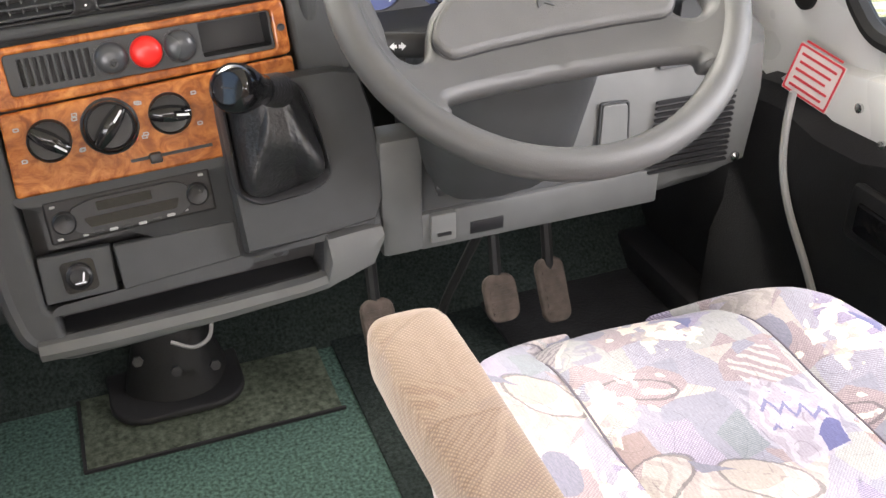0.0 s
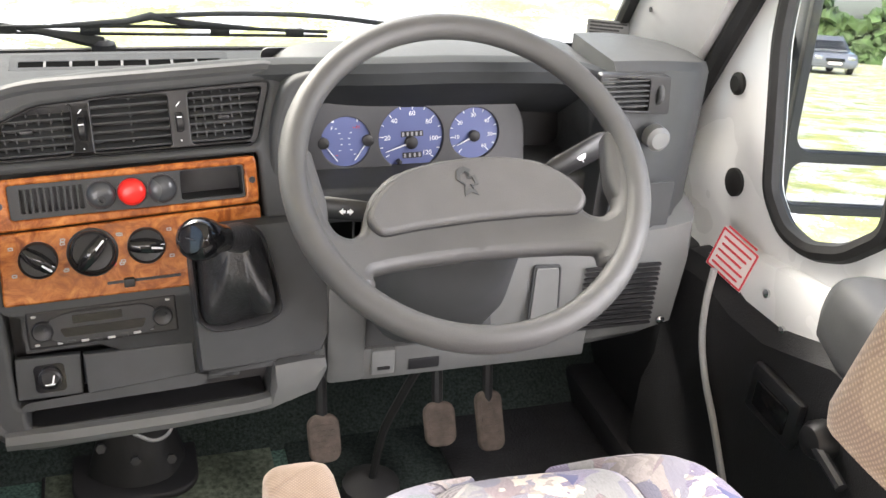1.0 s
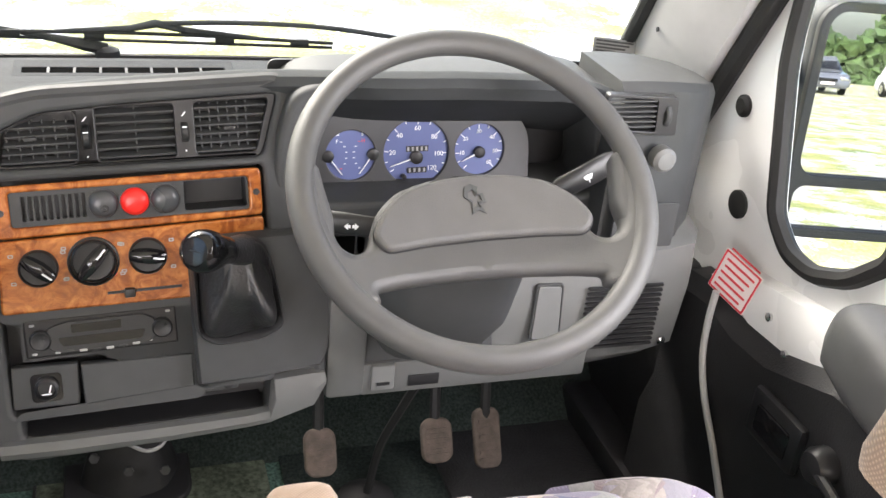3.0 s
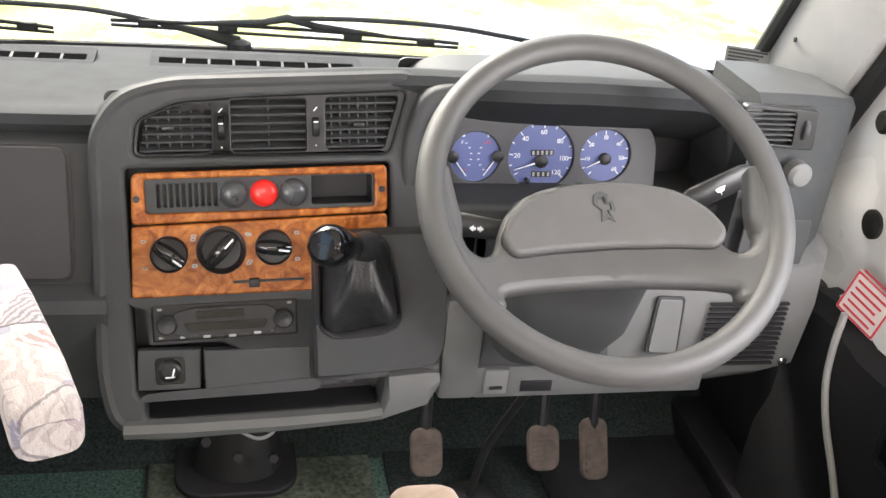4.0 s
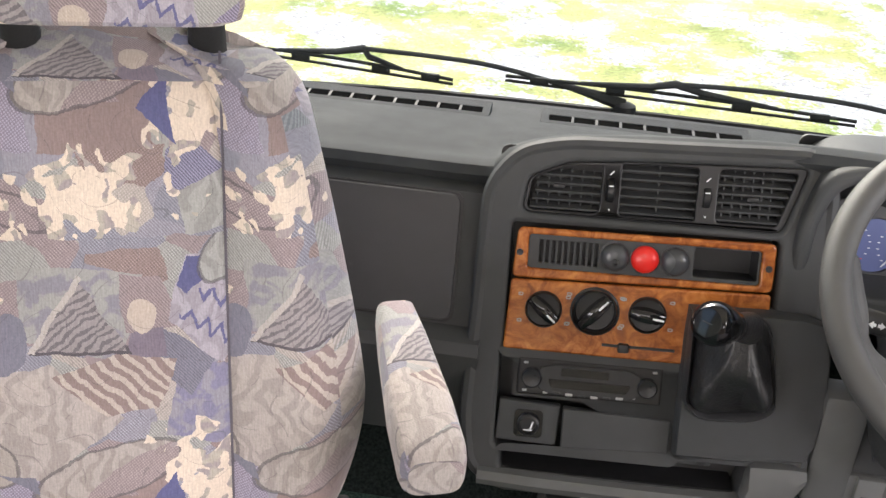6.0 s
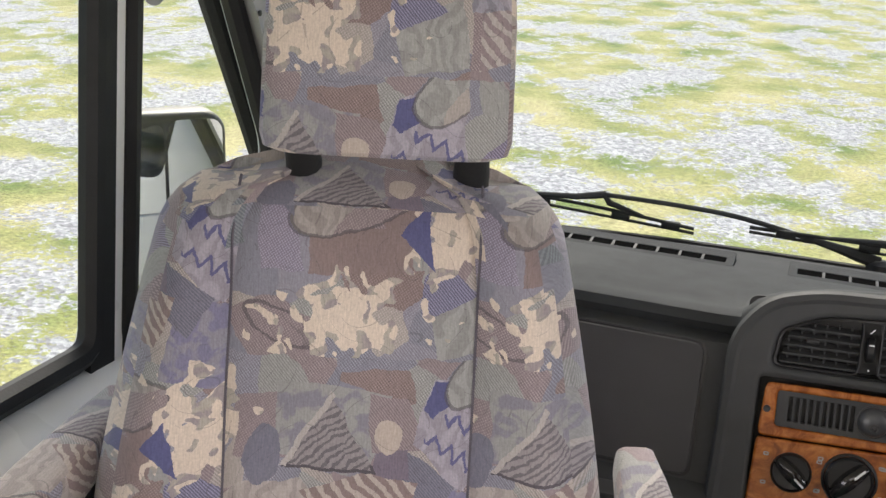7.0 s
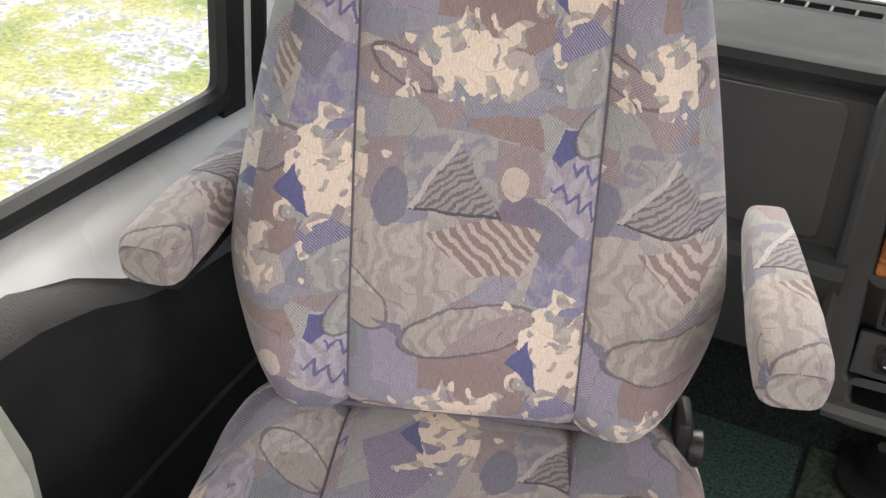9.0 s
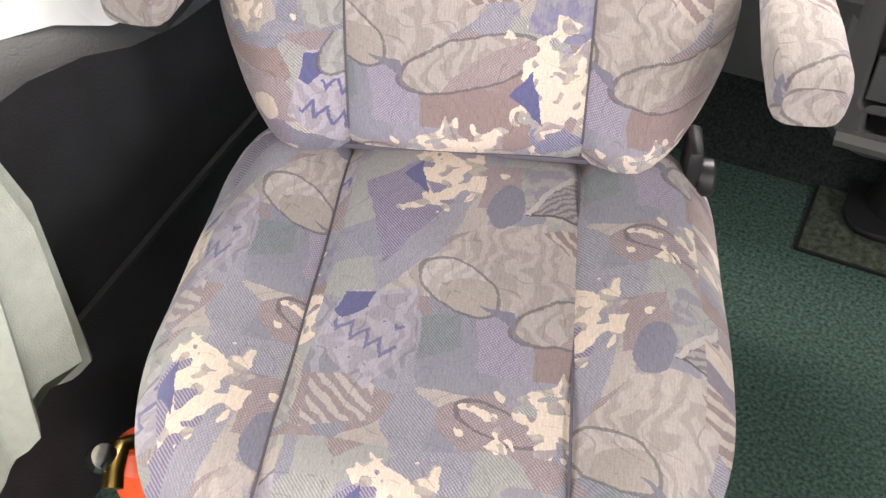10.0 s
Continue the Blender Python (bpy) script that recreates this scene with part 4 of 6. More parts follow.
plate("glovebox_lid", [rounded([(-0.355, -0.080), (0.239, -0.080), (0.236, 0.080), (-0.355, 0.080)], 0.014)], 0.007, GM, LID, dash, 0.002, "darker grey glovebox lid")

# centre console bezel with its openings
outer = rounded([(-0.150, -0.06), (-0.140, -0.118), (-0.105, -0.140), (0.067, -0.140), (0.235, -0.128), (0.268, -0.09), (0.262, 0.02), (0.268, 0.12), (0.262, 0.27), (0.24, 0.305), (-0.05, 0.300), (-0.105, 0.287), (-0.138, 0.245)], 0.03, 6)
vent_out = rounded([(-0.098, 0.214), (-0.092, 0.258), (-0.045, 0.278), (0.05, 0.284), (0.234, 0.289), (0.210, 0.210)], 0.012, 5)
wood_hole = rrect(-0.108, 0.036, 0.210, 0.201, 0.006)
radio_hole = rrect(-0.112, -0.088, 0.112, 0.0375, 0.006)
shelf_hole = rounded([(-0.103, -0.118), (0.193, -0.122), (0.206, -0.079), (-0.103, -0.0895)], 0.008)
con = thing("centre_console", "grey console with walnut panels, vents and radio", "console")
plate("bezel", [outer, vent_out, wood_hole, radio_hole, shelf_hole], 0.055, CM @ T((0, 0, -0.048)), PLASTIC, con, 0.006)
part("bezel_rim", tube([CM @ Vector((u, v, 0.001)) for u, v in outer], 0.009, 8, True), PLASTIC, con)
plate("recess_back", [rrect(-0.13, -0.125, 0.24, 0.29, 0.01)], 0.004, CM @ T((0, 0, -0.047)), BLACK, con)
# pale lower lip
lip = loft([[CM @ Vector((u, v, w)) for w, v in ((0.0, top), (0.016, top - 0.004), (0.022, (top + bot) / 2), (0.016, bot + 0.004), (0.0, bot))]
            for u, top, bot in ((-0.13, -0.116, -0.142), (-0.05, -0.119, -0.146), (0.07, -0.121, -0.147), (0.17, -0.121, -0.144), (0.196, -0.118, -0.142), (0.205, -0.076, -0.139), (0.255, -0.074, -0.126), (0.272, -0.075, -0.10))])
part("shelf_lip", lip, KNEE, con, "lighter grey lower lip")
part("shelf_tray", loft([[CM @ Vector((u, v, w)) for w, v in ((0.004, -0.118), (-0.045, -0.112), (-0.045, -0.119), (0.0, -0.124))] for u in (-0.10, 0.19)]), BLACK, con)

# walnut panels
wp = plate("wood_panel", [rounded([(-0.104, 0.133), (0.206, 0.1385), (0.206, 0.198), (-0.100, 0.196)], 0.008), rrect(-0.086, 0.146, 0.190, 0.188, 0.004)], 0.010, CM @ T((0, 0, 0.0)), WOOD, con, 0.003, "glossy walnut burl upper panel")
lowp = rounded([(-0.109, 0.042), (0.113, 0.041), (0.114, 0.110), (0.206, 0.109), (0.206, 0.1365), (-0.104, 0.131)], 0.005)
plate("wood_panel", [lowp], 0.010, CM @ T((0, 0, 0.0)), WOOD, con, 0.003, "glossy walnut burl lower panel")
for u, v in ((-0.096, 0.165), (0.199, 0.168)):
    part("screw_hole", lathe([(0.0042, 0), (0.0042, 0.011), (0.002, 0.0105)], CM @ T((u, v, 0)), 12), BLACK, con)
slots = [rrect(-0.073 + 0.0074 * i, 0.153, -0.0685 + 0.0074 * i, 0.182, 0.001) for i in range(10)]
ins = plate("switch_panel", [rrect(-0.086, 0.146, 0.190, 0.188, 0.004), rrect(0.112, 0.1505, 0.187, 0.1865, 0.003)] + slots, 0.006, CM, PLASTIC, con, 0.0006)
plate("speaker_backing", [rrect(-0.078, 0.150, 0.003, 0.185, 0.001)], 0.003, CM @ T((0, 0, -0.012)), BLACK, ins)
pocket = bmesh.new()
for c, s in (((0.1495, 0.1885, -0.02), (0.08, 0.002, 0.045)), ((0.1495, 0.1495, -0.02), (0.08, 0.002, 0.045)), ((0.111, 0.169, -0.02), (0.002, 0.04, 0.045)), ((0.188, 0.169, -0.02), (0.002, 0.04, 0.045)), ((0.1495, 0.169, -0.043), (0.08, 0.04, 0.002))):
    box(c, s, 0, CM, pocket)
part("pocket", pocket, BLACK, ins)
for u, mt, nm, lb in ((0.018, GRAPH, "push_switch", "round grey push switch"), (0.054, RED, "hazard_switch", "round red hazard switch with white triangle"), (0.0895, GRAPH, "push_switch", "round grey push switch")):
    part("switch_ring", lathe([(0.0185, 0.003), (0.0185, 0.0075), (0.0168, 0.0078)], CM @ T((u, 0.1675, 0))), BLACK, con)
    b = part(nm, lathe([(0.0168, 0.004), (0.0168, 0.010), (0.0155, 0.0135), (0.011, 0.0165), (0.005, 0.0175), (0.0005, 0.0178)], CM @ T((u, 0.1675, 0))), mt, con, lb)
    if mt is RED:
        plate("triangle", [[(u - 0.0055, 0.1705), (u + 0.0055, 0.1705), (u, 0.180)], [(u - 0.0032, 0.172), (u + 0.0032, 0.172), (u, 0.1775)]], 0.0006, CM @ T((0, 0, 0.0152)) @ T((0, 0.1675, 0)) @ Matrix.Rotation(radians(-16), 4, "X") @ T((0, -0.1675, 0)), INK, b)
        part("lens", lathe([(0.0022, 0), (0.002, 0.001)], CM @ T((u, 0.157, 0.0145)), 10), REDINK, b)
    elif u < 0.05:
        part("lamp_socket", lathe([(0.005, 0), (0.005, 0.004), (0.0025, 0.004), (0.002, 0.002)], CM @ T((u + 0.001, 0.162, 0.0155)), 14), BLACK, b)
# heater knobs
for u, v, r, a in ((-0.062, 0.0965, 0.0225, -40), (0.0, 0.099, 0.026, 48), (0.063, 0.1, 0.0225, -8)):
    k = part("heater_knob", lathe([(r, 0.008), (r, 0.016), (r * 0.92, 0.0185), (r * 0.88, 0.013), (r * 0.5, 0.012)], CM @ T((u, v, 0))), BLACK, con, "black rotary heater knob")
    if r > 0.025:
        part("collar", lathe([(0.030, 0.008), (0.030, 0.014), (0.0275, 0.0155), (0.027, 0.010)], CM @ T((u, v, 0))), BLACK, k)
    km = CM @ T((u, v, 0.012)) @ Matrix.Rotation(radians(a), 4, "Z")
    part("grip", loft([[km @ Vector((x, y, z)) for y, z in ((-wd, 0), (-wd * 0.8, hh), (-wd * 0.3, hh + 0.002), (wd * 0.3, hh + 0.002), (wd * 0.8, hh), (wd, 0))]
                       for x, wd, hh in ((-r * 0.95, 0.006, 0.008), (-r * 0.5, 0.0085, 0.012), (0, 0.0095, 0.0125), (r * 0.5, 0.0085, 0.012), (r * 0.95, 0.006, 0.008))]), GLOSS, k)
    plate("pointer", [rrect(r * 0.25, -0.0012, r * 0.85, 0.0012, 0.0008)], 0.0006, km @ T((0, 0, 0.0142)), INK, k)
    for j in range(5):
        t = radians(-120 + j * 60)
        if j != 2:
            q = r + 0.011
            plate("scale_mark", [rrect(u + q * math.sin(t) - 0.003, v + q * math.cos(t) - 0.002, u + q * math.sin(t) + 0.003, v + q * math.cos(t) + 0.002, 0.001), rrect(u + q * math.sin(t) - 0.0017, v + q * math.cos(t) - 0.0009, u + q * math.sin(t) + 0.0017, v + q * math.cos(t) + 0.0009, 0.0004)], 0.0005, CM @ T((0, 0, 0.0102)), PILLAR, con)
part("warning_dot", lathe([(0.003, 0), (0.0028, 0.001)], CM @ T((0.0225, 0.0815, 0.010)), 10), RED, con)
part("slider_slot", box((0.056, 0.0575, 0.010), (0.088, 0.0035, 0.002), 0, CM), BLACK, con)
part("slider_knob", box((0.038, 0.0565, 0.014), (0.013, 0.011, 0.010), 0.002, CM), BLACK, con)

# louvre vents
grille = plate("vent_housing", [vent_out, rounded([(-0.093, 0.2175), (-0.087, 0.256), (-0.043, 0.2745), (-0.004, 0.277), (-0.0055, 0.2175)], 0.008), rrect(0.0185, 0.2175, 0.108, 0.280, 0.004), rounded([(0.132, 0.2175), (0.132, 0.2805), (0.2225, 0.2815), (0.2035, 0.2175)], 0.006)], 0.022, CM @ T((0, 0, -0.020)), BLACK, con, 0.002)


def louvre(x0, x1, v0, v1, rows, cols, skew=0.0, drop=0.0):
    for i in range(rows):
        t = (i + 0.5) / rows
        v = lerp(v0, v1, t)
        a, b = x0 + drop * t, x1 + skew * t
        part("slat", box(((a + b) / 2, v, -0.008), (b - a, 0.0022, 0.014), 0, CM @ T((0, v, -0.008)) @ Matrix.Rotation(radians(18), 4, "X") @ T((0, -v, 0.008))), PLASTIC, grille)
    for j in range(cols):
        x = lerp(x0, x1, (j + 0.7) / (cols + 0.4))
        part("fin", box((x, (v0 + v1) / 2, -0.013), (0.0018, v1 - v0, 0.008), 0, CM), PLASTIC, grille)


louvre(-0.090, -0.005, 0.2175, 0.268, 5, 6, 0, 0.012)
louvre(0.0185, 0.108, 0.2175, 0.279, 6, 1)
louvre(0.132, 0.203, 0.2175, 0.281, 6, 6, 0.018)
for u in (-0.055, 0.173):
    part("tab", box((u, 0.248, 0.0), (0.014, 0.005, 0.006), 0.001, CM), BLACK, grille)
for u in (0.0065, 0.1195):
    part("thumbwheel", lathe([(0.013, -0.0045), (0.0145, -0.003), (0.0145, 0.003), (0.013, 0.0045)], CM @ T((u, 0.246, -0.006)) @ Matrix.Rotation(radians(90), 4, "Y"), 24), BLACK, grille)
    plate("mark", [rrect(u - 0.003, 0.252, u + 0.003, 0.2535, 0.0003)], 0.0005, CM @ T((0, 0, 0.0078)), INK, grille)
    plate("mark", [rrect(u - 0.001, 0.2225, u + 0.001, 0.2245, 0.0006)], 0.0005, CM @ T((0, 0, 0.0025)), INK, grille)
    plate("mark", [[(u - 0.003, 0.2655), (u - 0.001, 0.2655), (u + 0.003, 0.2705), (u + 0.0015, 0.2705)]], 0.0005, CM @ T((0, 0, 0.0025)), INK, grille)

# car radio
rad = thing("car_radio", "dark car radio with cassette slot and knobs", "radio")
plate("fascia", [rrect(-0.088, -0.016, 0.0905, 0.0325, 0.003)], 0.020, CM @ T((0, 0, -0.012)), RADIO, rad, 0.003)
plate("rim", [rrect(-0.093, -0.021, 0.0955, 0.0365, 0.003), rrect(-0.0875, -0.0155, 0.090, 0.032, 0.003)], 0.010, CM @ T((0, 0, -0.008)), BLACK, rad)
plate("fascia_curve", [rounded([(-0.062, 0.021), (-0.040, 0.027), (0.05, 0.027), (0.064, 0.020), (0.064, -0.004), (0.05, -0.012), (-0.045, -0.012), (-0.062, -0.006)], 0.006)], 0.003, CM @ T((0, 0, 0.008)), STEEL, rad, 0.001)
plate("cassette_slot", [rounded([(-0.045, -0.003), (0.047, -0.003), (0.052, 0.008), (-0.050, 0.008)], 0.003)], 0.002, CM @ T((0, 0, 0.0105)), GLOSS, rad)
plate("display", [rrect(-0.034, 0.013, 0.024, 0.023, 0.001)], 0.002, CM @ T((0, 0, 0.0105)), GLOSS, rad)
for u, r in ((-0.070, 0.0125), (0.072, 0.0125)):
    k = part("knob", lathe([(r, 0.007), (r, 0.013), (r * 0.85, 0.015), (r * 0.6, 0.0135)], CM @ T((u, 0.007, 0))), BLACK, rad)
    part("mark", lathe([(0.002, 0), (0.0015, 0.001)], CM @ T((u + 0.004, 0.010, 0.0135)), 8), STEEL, k)
for i in range(6):
    part("key", box((-0.038 + 0.0155 * i, -0.0095 - 0.002 * math.cos((i - 2.5) * 0.6), 0.010), (0.009, 0.0035, 0.004), 0.001, CM), PILLAR if i % 2 else STEEL, rad)
for u, v in ((-0.078, 0.026), (-0.078, -0.010), (0.08, 0.027), (-0.052, -0.011), (0.056, -0.008), (0.035, 0.025), (0.046, 0.025)):
    part("key", box((u, v, 0.009), (0.006, 0.003, 0.003), 0.001, CM), PILLAR, rad)

# socket and drawer under the radio
sk = plate("socket_panel", [rounded([(-0.111, -0.081), (-0.034, -0.083), (-0.031, -0.030), (-0.108, -0.027)], 0.003)], 0.014, CM @ T((0, 0, -0.012)), PLASTIC, con, 0.002)
plate("socket_recess", [rrect(-0.088, -0.074, -0.052, -0.038, 0.006)], 0.002, CM @ T((0, 0, 0.0015)), GLOSS, sk)
part("lighter_socket", lathe([(0.014, 0), (0.014, 0.008), (0.011, 0.010), (0.010, 0.004)], CM @ T((-0.070, -0.056, 0.002))), BLACK, sk)
plate("lighter_symbol", [rrect(-0.076, -0.062, -0.064, -0.0605, 0.0005), [(-0.068, -0.06), (-0.066, -0.06), (-0.063, -0.05), (-0.065, -0.05)]], 0.0006, CM @ T((0, 0, 0.0125)), INK, sk)
plate("drawer", [rounded([(-0.028, -0.082), (0.105, -0.076), (0.105, -0.033), (-0.028, -0.030)], 0.002)], 0.016, CM @ T((0, 0, -0.006)), PLASTIC, con, 0.002)
part("bracket", box((0.135, -0.083, -0.004), (0.05, 0.016, 0.006), 0.002, CM), PLASTIC, con)
part("bolt", lathe([(0.006, 0), (0.006, 0.004), (0.003, 0.005)], CM @ T((0.147, -0.083, 0.0)), 12), STEEL, con)

# gear lever pod
pod = thing("gear_lever", "gear lever with black knob and creased leather gaiter", "gear lever")
pb = loft([[CM @ Vector((lerp(u, 0.19, k), lerp(v, 0.03, k), a + w)) for u, v, w in ((0.111, 0.118, 0), (0.200, 0.119, 0.002), (0.245, 0.117, -0.004), (0.276, 0.108, -0.016), (0.286, 0.06, -0.022), (0.287, 0.0, -0.022), (0.281, -0.05, -0.022), (0.270, -0.071, -0.020), (0.19, -0.072, -0.006), (0.109, -0.071, -0.004), (0.108, 0.0, 0), (0.109, 0.08, 0))]
           for a, k in ((-0.03, 0), (0.012, 0), (0.028, 0.012), (0.035, 0.045), (0.0365, 0.10))])
part("pod", pb, PLASTIC, pod)
fr = rounded([(0.117, 0.108), (0.196, 0.110), (0.207, 0.06), (0.213, 0.008), (0.19, -0.004), (0.135, -0.006), (0.117, 0.008)], 0.02, 7)
part("gaiter_frame", loft([[CM @ Vector((0.164 + (u - 0.164) * k, 0.052 + (v - 0.052) * k, w)) for u, v in fr] for k, w in ((1.15, 0.030), (1.13, 0.048), (1.08, 0.054), (1.02, 0.050), (0.97, 0.034))], caps=False), LID, pod)
secs = []
for k in range(21):
    t = k / 20
    ring = []
    for j, (u, v) in enumerate(fr):
        a = math.atan2(v - 0.052, u - 0.164)
        bulge = max(0.0, math.sin(t * math.pi)) ** 0.8
        low = max(0.0, -math.sin(a))
        crease = math.exp(-((a + 0.95) / 0.20) ** 2) - 0.7 * math.exp(-((a + 1.35) / 0.25) ** 2) + 0.7 * math.exp(-((a + 2.25) / 0.22) ** 2)
        fold = 1 + bulge * (0.10 * math.sin(2 * a + 4 * t) + 0.06 * math.sin(3 * a - 7 * t + 1) + 0.16 * crease)
        s_ = lerp(0.98, 0.24, t ** 1.5) * fold
        cx, cy = lerp(0.164, 0.166, t), lerp(0.052, 0.108, t) - 0.010 * bulge * low
        w = 0.036 + 0.052 * t ** 0.8 + bulge * (0.016 * low + 0.007 * math.sin(3 * a + 2 + 5 * t) + 0.010 * crease)
        ring.append(CM @ Vector((cx + (u - 0.164) * s_, cy + (v - 0.052) * s_, w)))
    secs.append(ring)
part("gaiter", loft(secs), LEATHER, pod, "creased black leather gaiter")
kb, kf = CM @ Vector((0.170, 0.112, 0.080)), CM @ Vector((0.112, 0.136, 0.166))
ax = (kf - kb).normalized()
part("shaft", tube([kb, kb.lerp(kf, 0.25), kb.lerp(kf, 0.45)], [0.019, 0.016, 0.015], 16), LEATHER, pod)
km = T(kf - ax * 0.058) @ ax.to_track_quat("Z", "Y").to_matrix().to_4x4()
knob = part("knob", lathe([(0.013, -0.012), (0.016, -0.008), (0.0165, 0.0), (0.0185, 0.012), (0.0225, 0.026), (0.0245, 0.040), (0.0240, 0.050), (0.0215, 0.0575), (0.0170, 0.0620), (0.0158, 0.0628), (0.0150, 0.0615), (0.006, 0.0622), (0.0005, 0.0622)], km, 36), GLOSS, pod, "glossy black gear knob")
plate("shift_pattern", [rrect(-0.006, -0.0006, 0.006, 0.0006, 0.0003)], 0.0004, km @ T((0, 0, 0.0623)), STEEL, knob)

# ---- driver side of the dashboard ----
# hollow cowl behind the wheel with its binnacle
cow = plate("cowl", [rounded([(0.215, 0.56), (0.215, 0.70), (0.235, 0.760), (0.28, 0.772), (0.60, 0.778), (0.672, 0.762), (0.685, 0.68), (0.70, 0.56)], 0.04, 6),
                     rounded([(0.236, 0.61), (0.236, 0.70), (0.250, 0.742), (0.29, 0.756), (0.60, 0.760), (0.640, 0.742), (0.655, 0.66), (0.662, 0.61)], 0.03, 6)], 0.125,
            axes((0, 0.165, 0), (1, 0, 0), (0, -1, 0)), PLASTIC, dash, 0.008)
plate("binnacle_back", [rrect(0.22, 0.585, 0.69, 0.765, 0.01)], 0.004, axes((0, 0.16, 0), (1, 0, 0), (0, -1, 0)), BLACK, dash)
IM = axes((0.4175, 0.122, 0.6465), (math.cos(radians(1.5)), 0, math.sin(radians(1.5))), (0, -0.985, 0.17))
inst = thing("instrument_cluster", "instrument cluster with three blue dials", "gauges")
surr = rounded([(-0.155, -0.06), (0.17, -0.06), (0.168, 0.02), (0.14, 0.060), (0.04, 0.064), (-0.12, 0.062), (-0.150, 0.05)], 0.02, 5)
cs = [((-0.090, 0.0), 0.0345), ((0.002, 0.0), 0.0465), ((0.094, 0.0), 0.0365)]
rings = [[(c[0] + r * math.cos(6.28319 * i / 40), c[1] + r * math.sin(6.28319 * i / 40)) for i in range(40)] for c, r in cs]
plate("surround", [surr] + rings, 0.008, IM, DIALRIM, inst, 0.0015)
for n, ((cx, cy), r) in enumerate(cs):
    dl = part("dial", lathe([(r + 0.001, 0.0), (r + 0.001, 0.003), (0.0005, 0.0031)], IM @ T((cx, cy, 0)), 40), DIAL, inst, "blue dial with white print")
    Dm = IM @ T((cx, cy, 0.0036))
    if n == 0:
        for sx in (-1, 1):
            part("hub", lathe([(0.008, 0), (0.008, 0.005), (0.006, 0.006)], Dm @ T((sx * 0.031, 0.0, 0)), 16), BLACK, dl)
            part("needle", tube([Dm @ Vector((sx * 0.028, -0.004, 0.003)), Dm @ Vector((sx * 0.012, -0.026, 0.003))], 0.0009, 6), INK, dl)
            for j in range(6):
                t = radians(90 * j / 5 - 45)
                q = (sx * 0.031 - sx * 0.026 * math.cos(t), 0.026 * math.sin(t))
                plate("tick", [rrect(q[0] - 0.0016, q[1] - 0.0005, q[0] + 0.0016, q[1] + 0.0005, 0.0002)], 0.0003, Dm, REDINK if j == 0 and sx < 0 or j > 4 and sx > 0 else INK, dl)
        text("F", 0.007, Dm @ T((-0.018, 0.019, 0)), INK, dl)
        text("H", 0.007, Dm @ T((0.018, 0.019, 0)), REDINK, dl)
        plate("pump_symbol", [rrect(-0.020, 0.027, -0.015, 0.033, 0.0008)], 0.0003, Dm, INK, dl)
        plate("heat_symbol", [rrect(0.016, 0.026, 0.018, 0.034, 0.0005)], 0.0003, Dm, INK, dl)
        continue
    rim_at, hub_y = r, (-0.007 if n == 1 else -0.004)
    Dm = Dm @ T((0, hub_y, 0))
    vals = ("", "20", "40", "60", "80", "100", "120") if n == 1 else ("", "10", "20", "30", "40", "50", "60")
    a0, a1 = (208, -35) if n == 1 else (227, -45)
    for j in range(13):
        t = radians(lerp(a0, a1, j / 12))
        big = j % 2 == 0
        r = hub_y * -math.sin(t) + math.sqrt(rim_at ** 2 - (hub_y * math.cos(t)) ** 2)
        q = r - (0.004 if big else 0.003)
        tm = Dm @ Matrix.Rotation(t, 4, "Z")
        plate("tick", [rrect(q - (0.004 if big else 0.002), -0.0006, q + 0.002, 0.0006, 0.0002)], 0.0003, tm, INK, dl)
        if big and vals[j // 2]:
            q = r - 0.0135 if n == 1 else r - 0.0115
            text(vals[j // 2], 0.0092 if n == 1 else 0.0078, Dm @ T((q * math.cos(t), q * math.sin(t), 0)), INK, dl)
    part("hub", lathe([(0.009 if n == 1 else 0.008, 0), (0.009 if n == 1 else 0.008, 0.006), (0.006, 0.0075)], Dm, 18), BLACK, dl)
    t = radians(197 if n == 1 else 205)
    r = rim_at
    part("needle", tube([Dm @ Vector((0.006 * math.cos(t), 0.006 * math.sin(t), 0.004)), Dm @ Vector(((r - 0.008) * math.cos(t), (r - 0.008) * math.sin(t), 0.004))], [0.0013, 0.0006], 6), INK, dl)
    if n == 1:
        for yy, w, k in ((0.0115, 0.032, 5), (-0.0185, 0.028, 4)):
            plate("counter_window", [rrect(-w / 2 + 0.002, yy - 0.004, w / 2 + 0.002, yy + 0.004, 0.0008)], 0.0003, Dm @ T((0, 0, 0.0002)), BLACK, dl)
            for i in range(k):
                u = -w / 2 + 0.002 + w * (i + 0.5) / k
                plate("counter_digit", [rrect(u - 0.0015, yy - 0.0028, u + 0.0015, yy + 0.0028, 0.0004)], 0.0003, Dm @ T((0, 0, 0.0007)), PILLAR, dl)
        part("reset_stem", lathe([(0.0035, 0), (0.0035, 0.008), (0.002, 0.009)], Dm @ T((-0.018, -0.026, 0)), 12), BLACK, dl)
        text("MPH", 0.005, Dm @ T((0.030, -0.040, 0)), INK, dl)
for u in (-0.062, -0.142, 0.056):
    plate("lamp_notch", [rounded([(u - 0.010, -0.052), (u + 0.012, -0.052), (u + 0.008, -0.036), (u - 0.004, -0.036)], 0.004)], 0.0015, IM @ T((0, 0, 0.0078)), BLACK, inst)

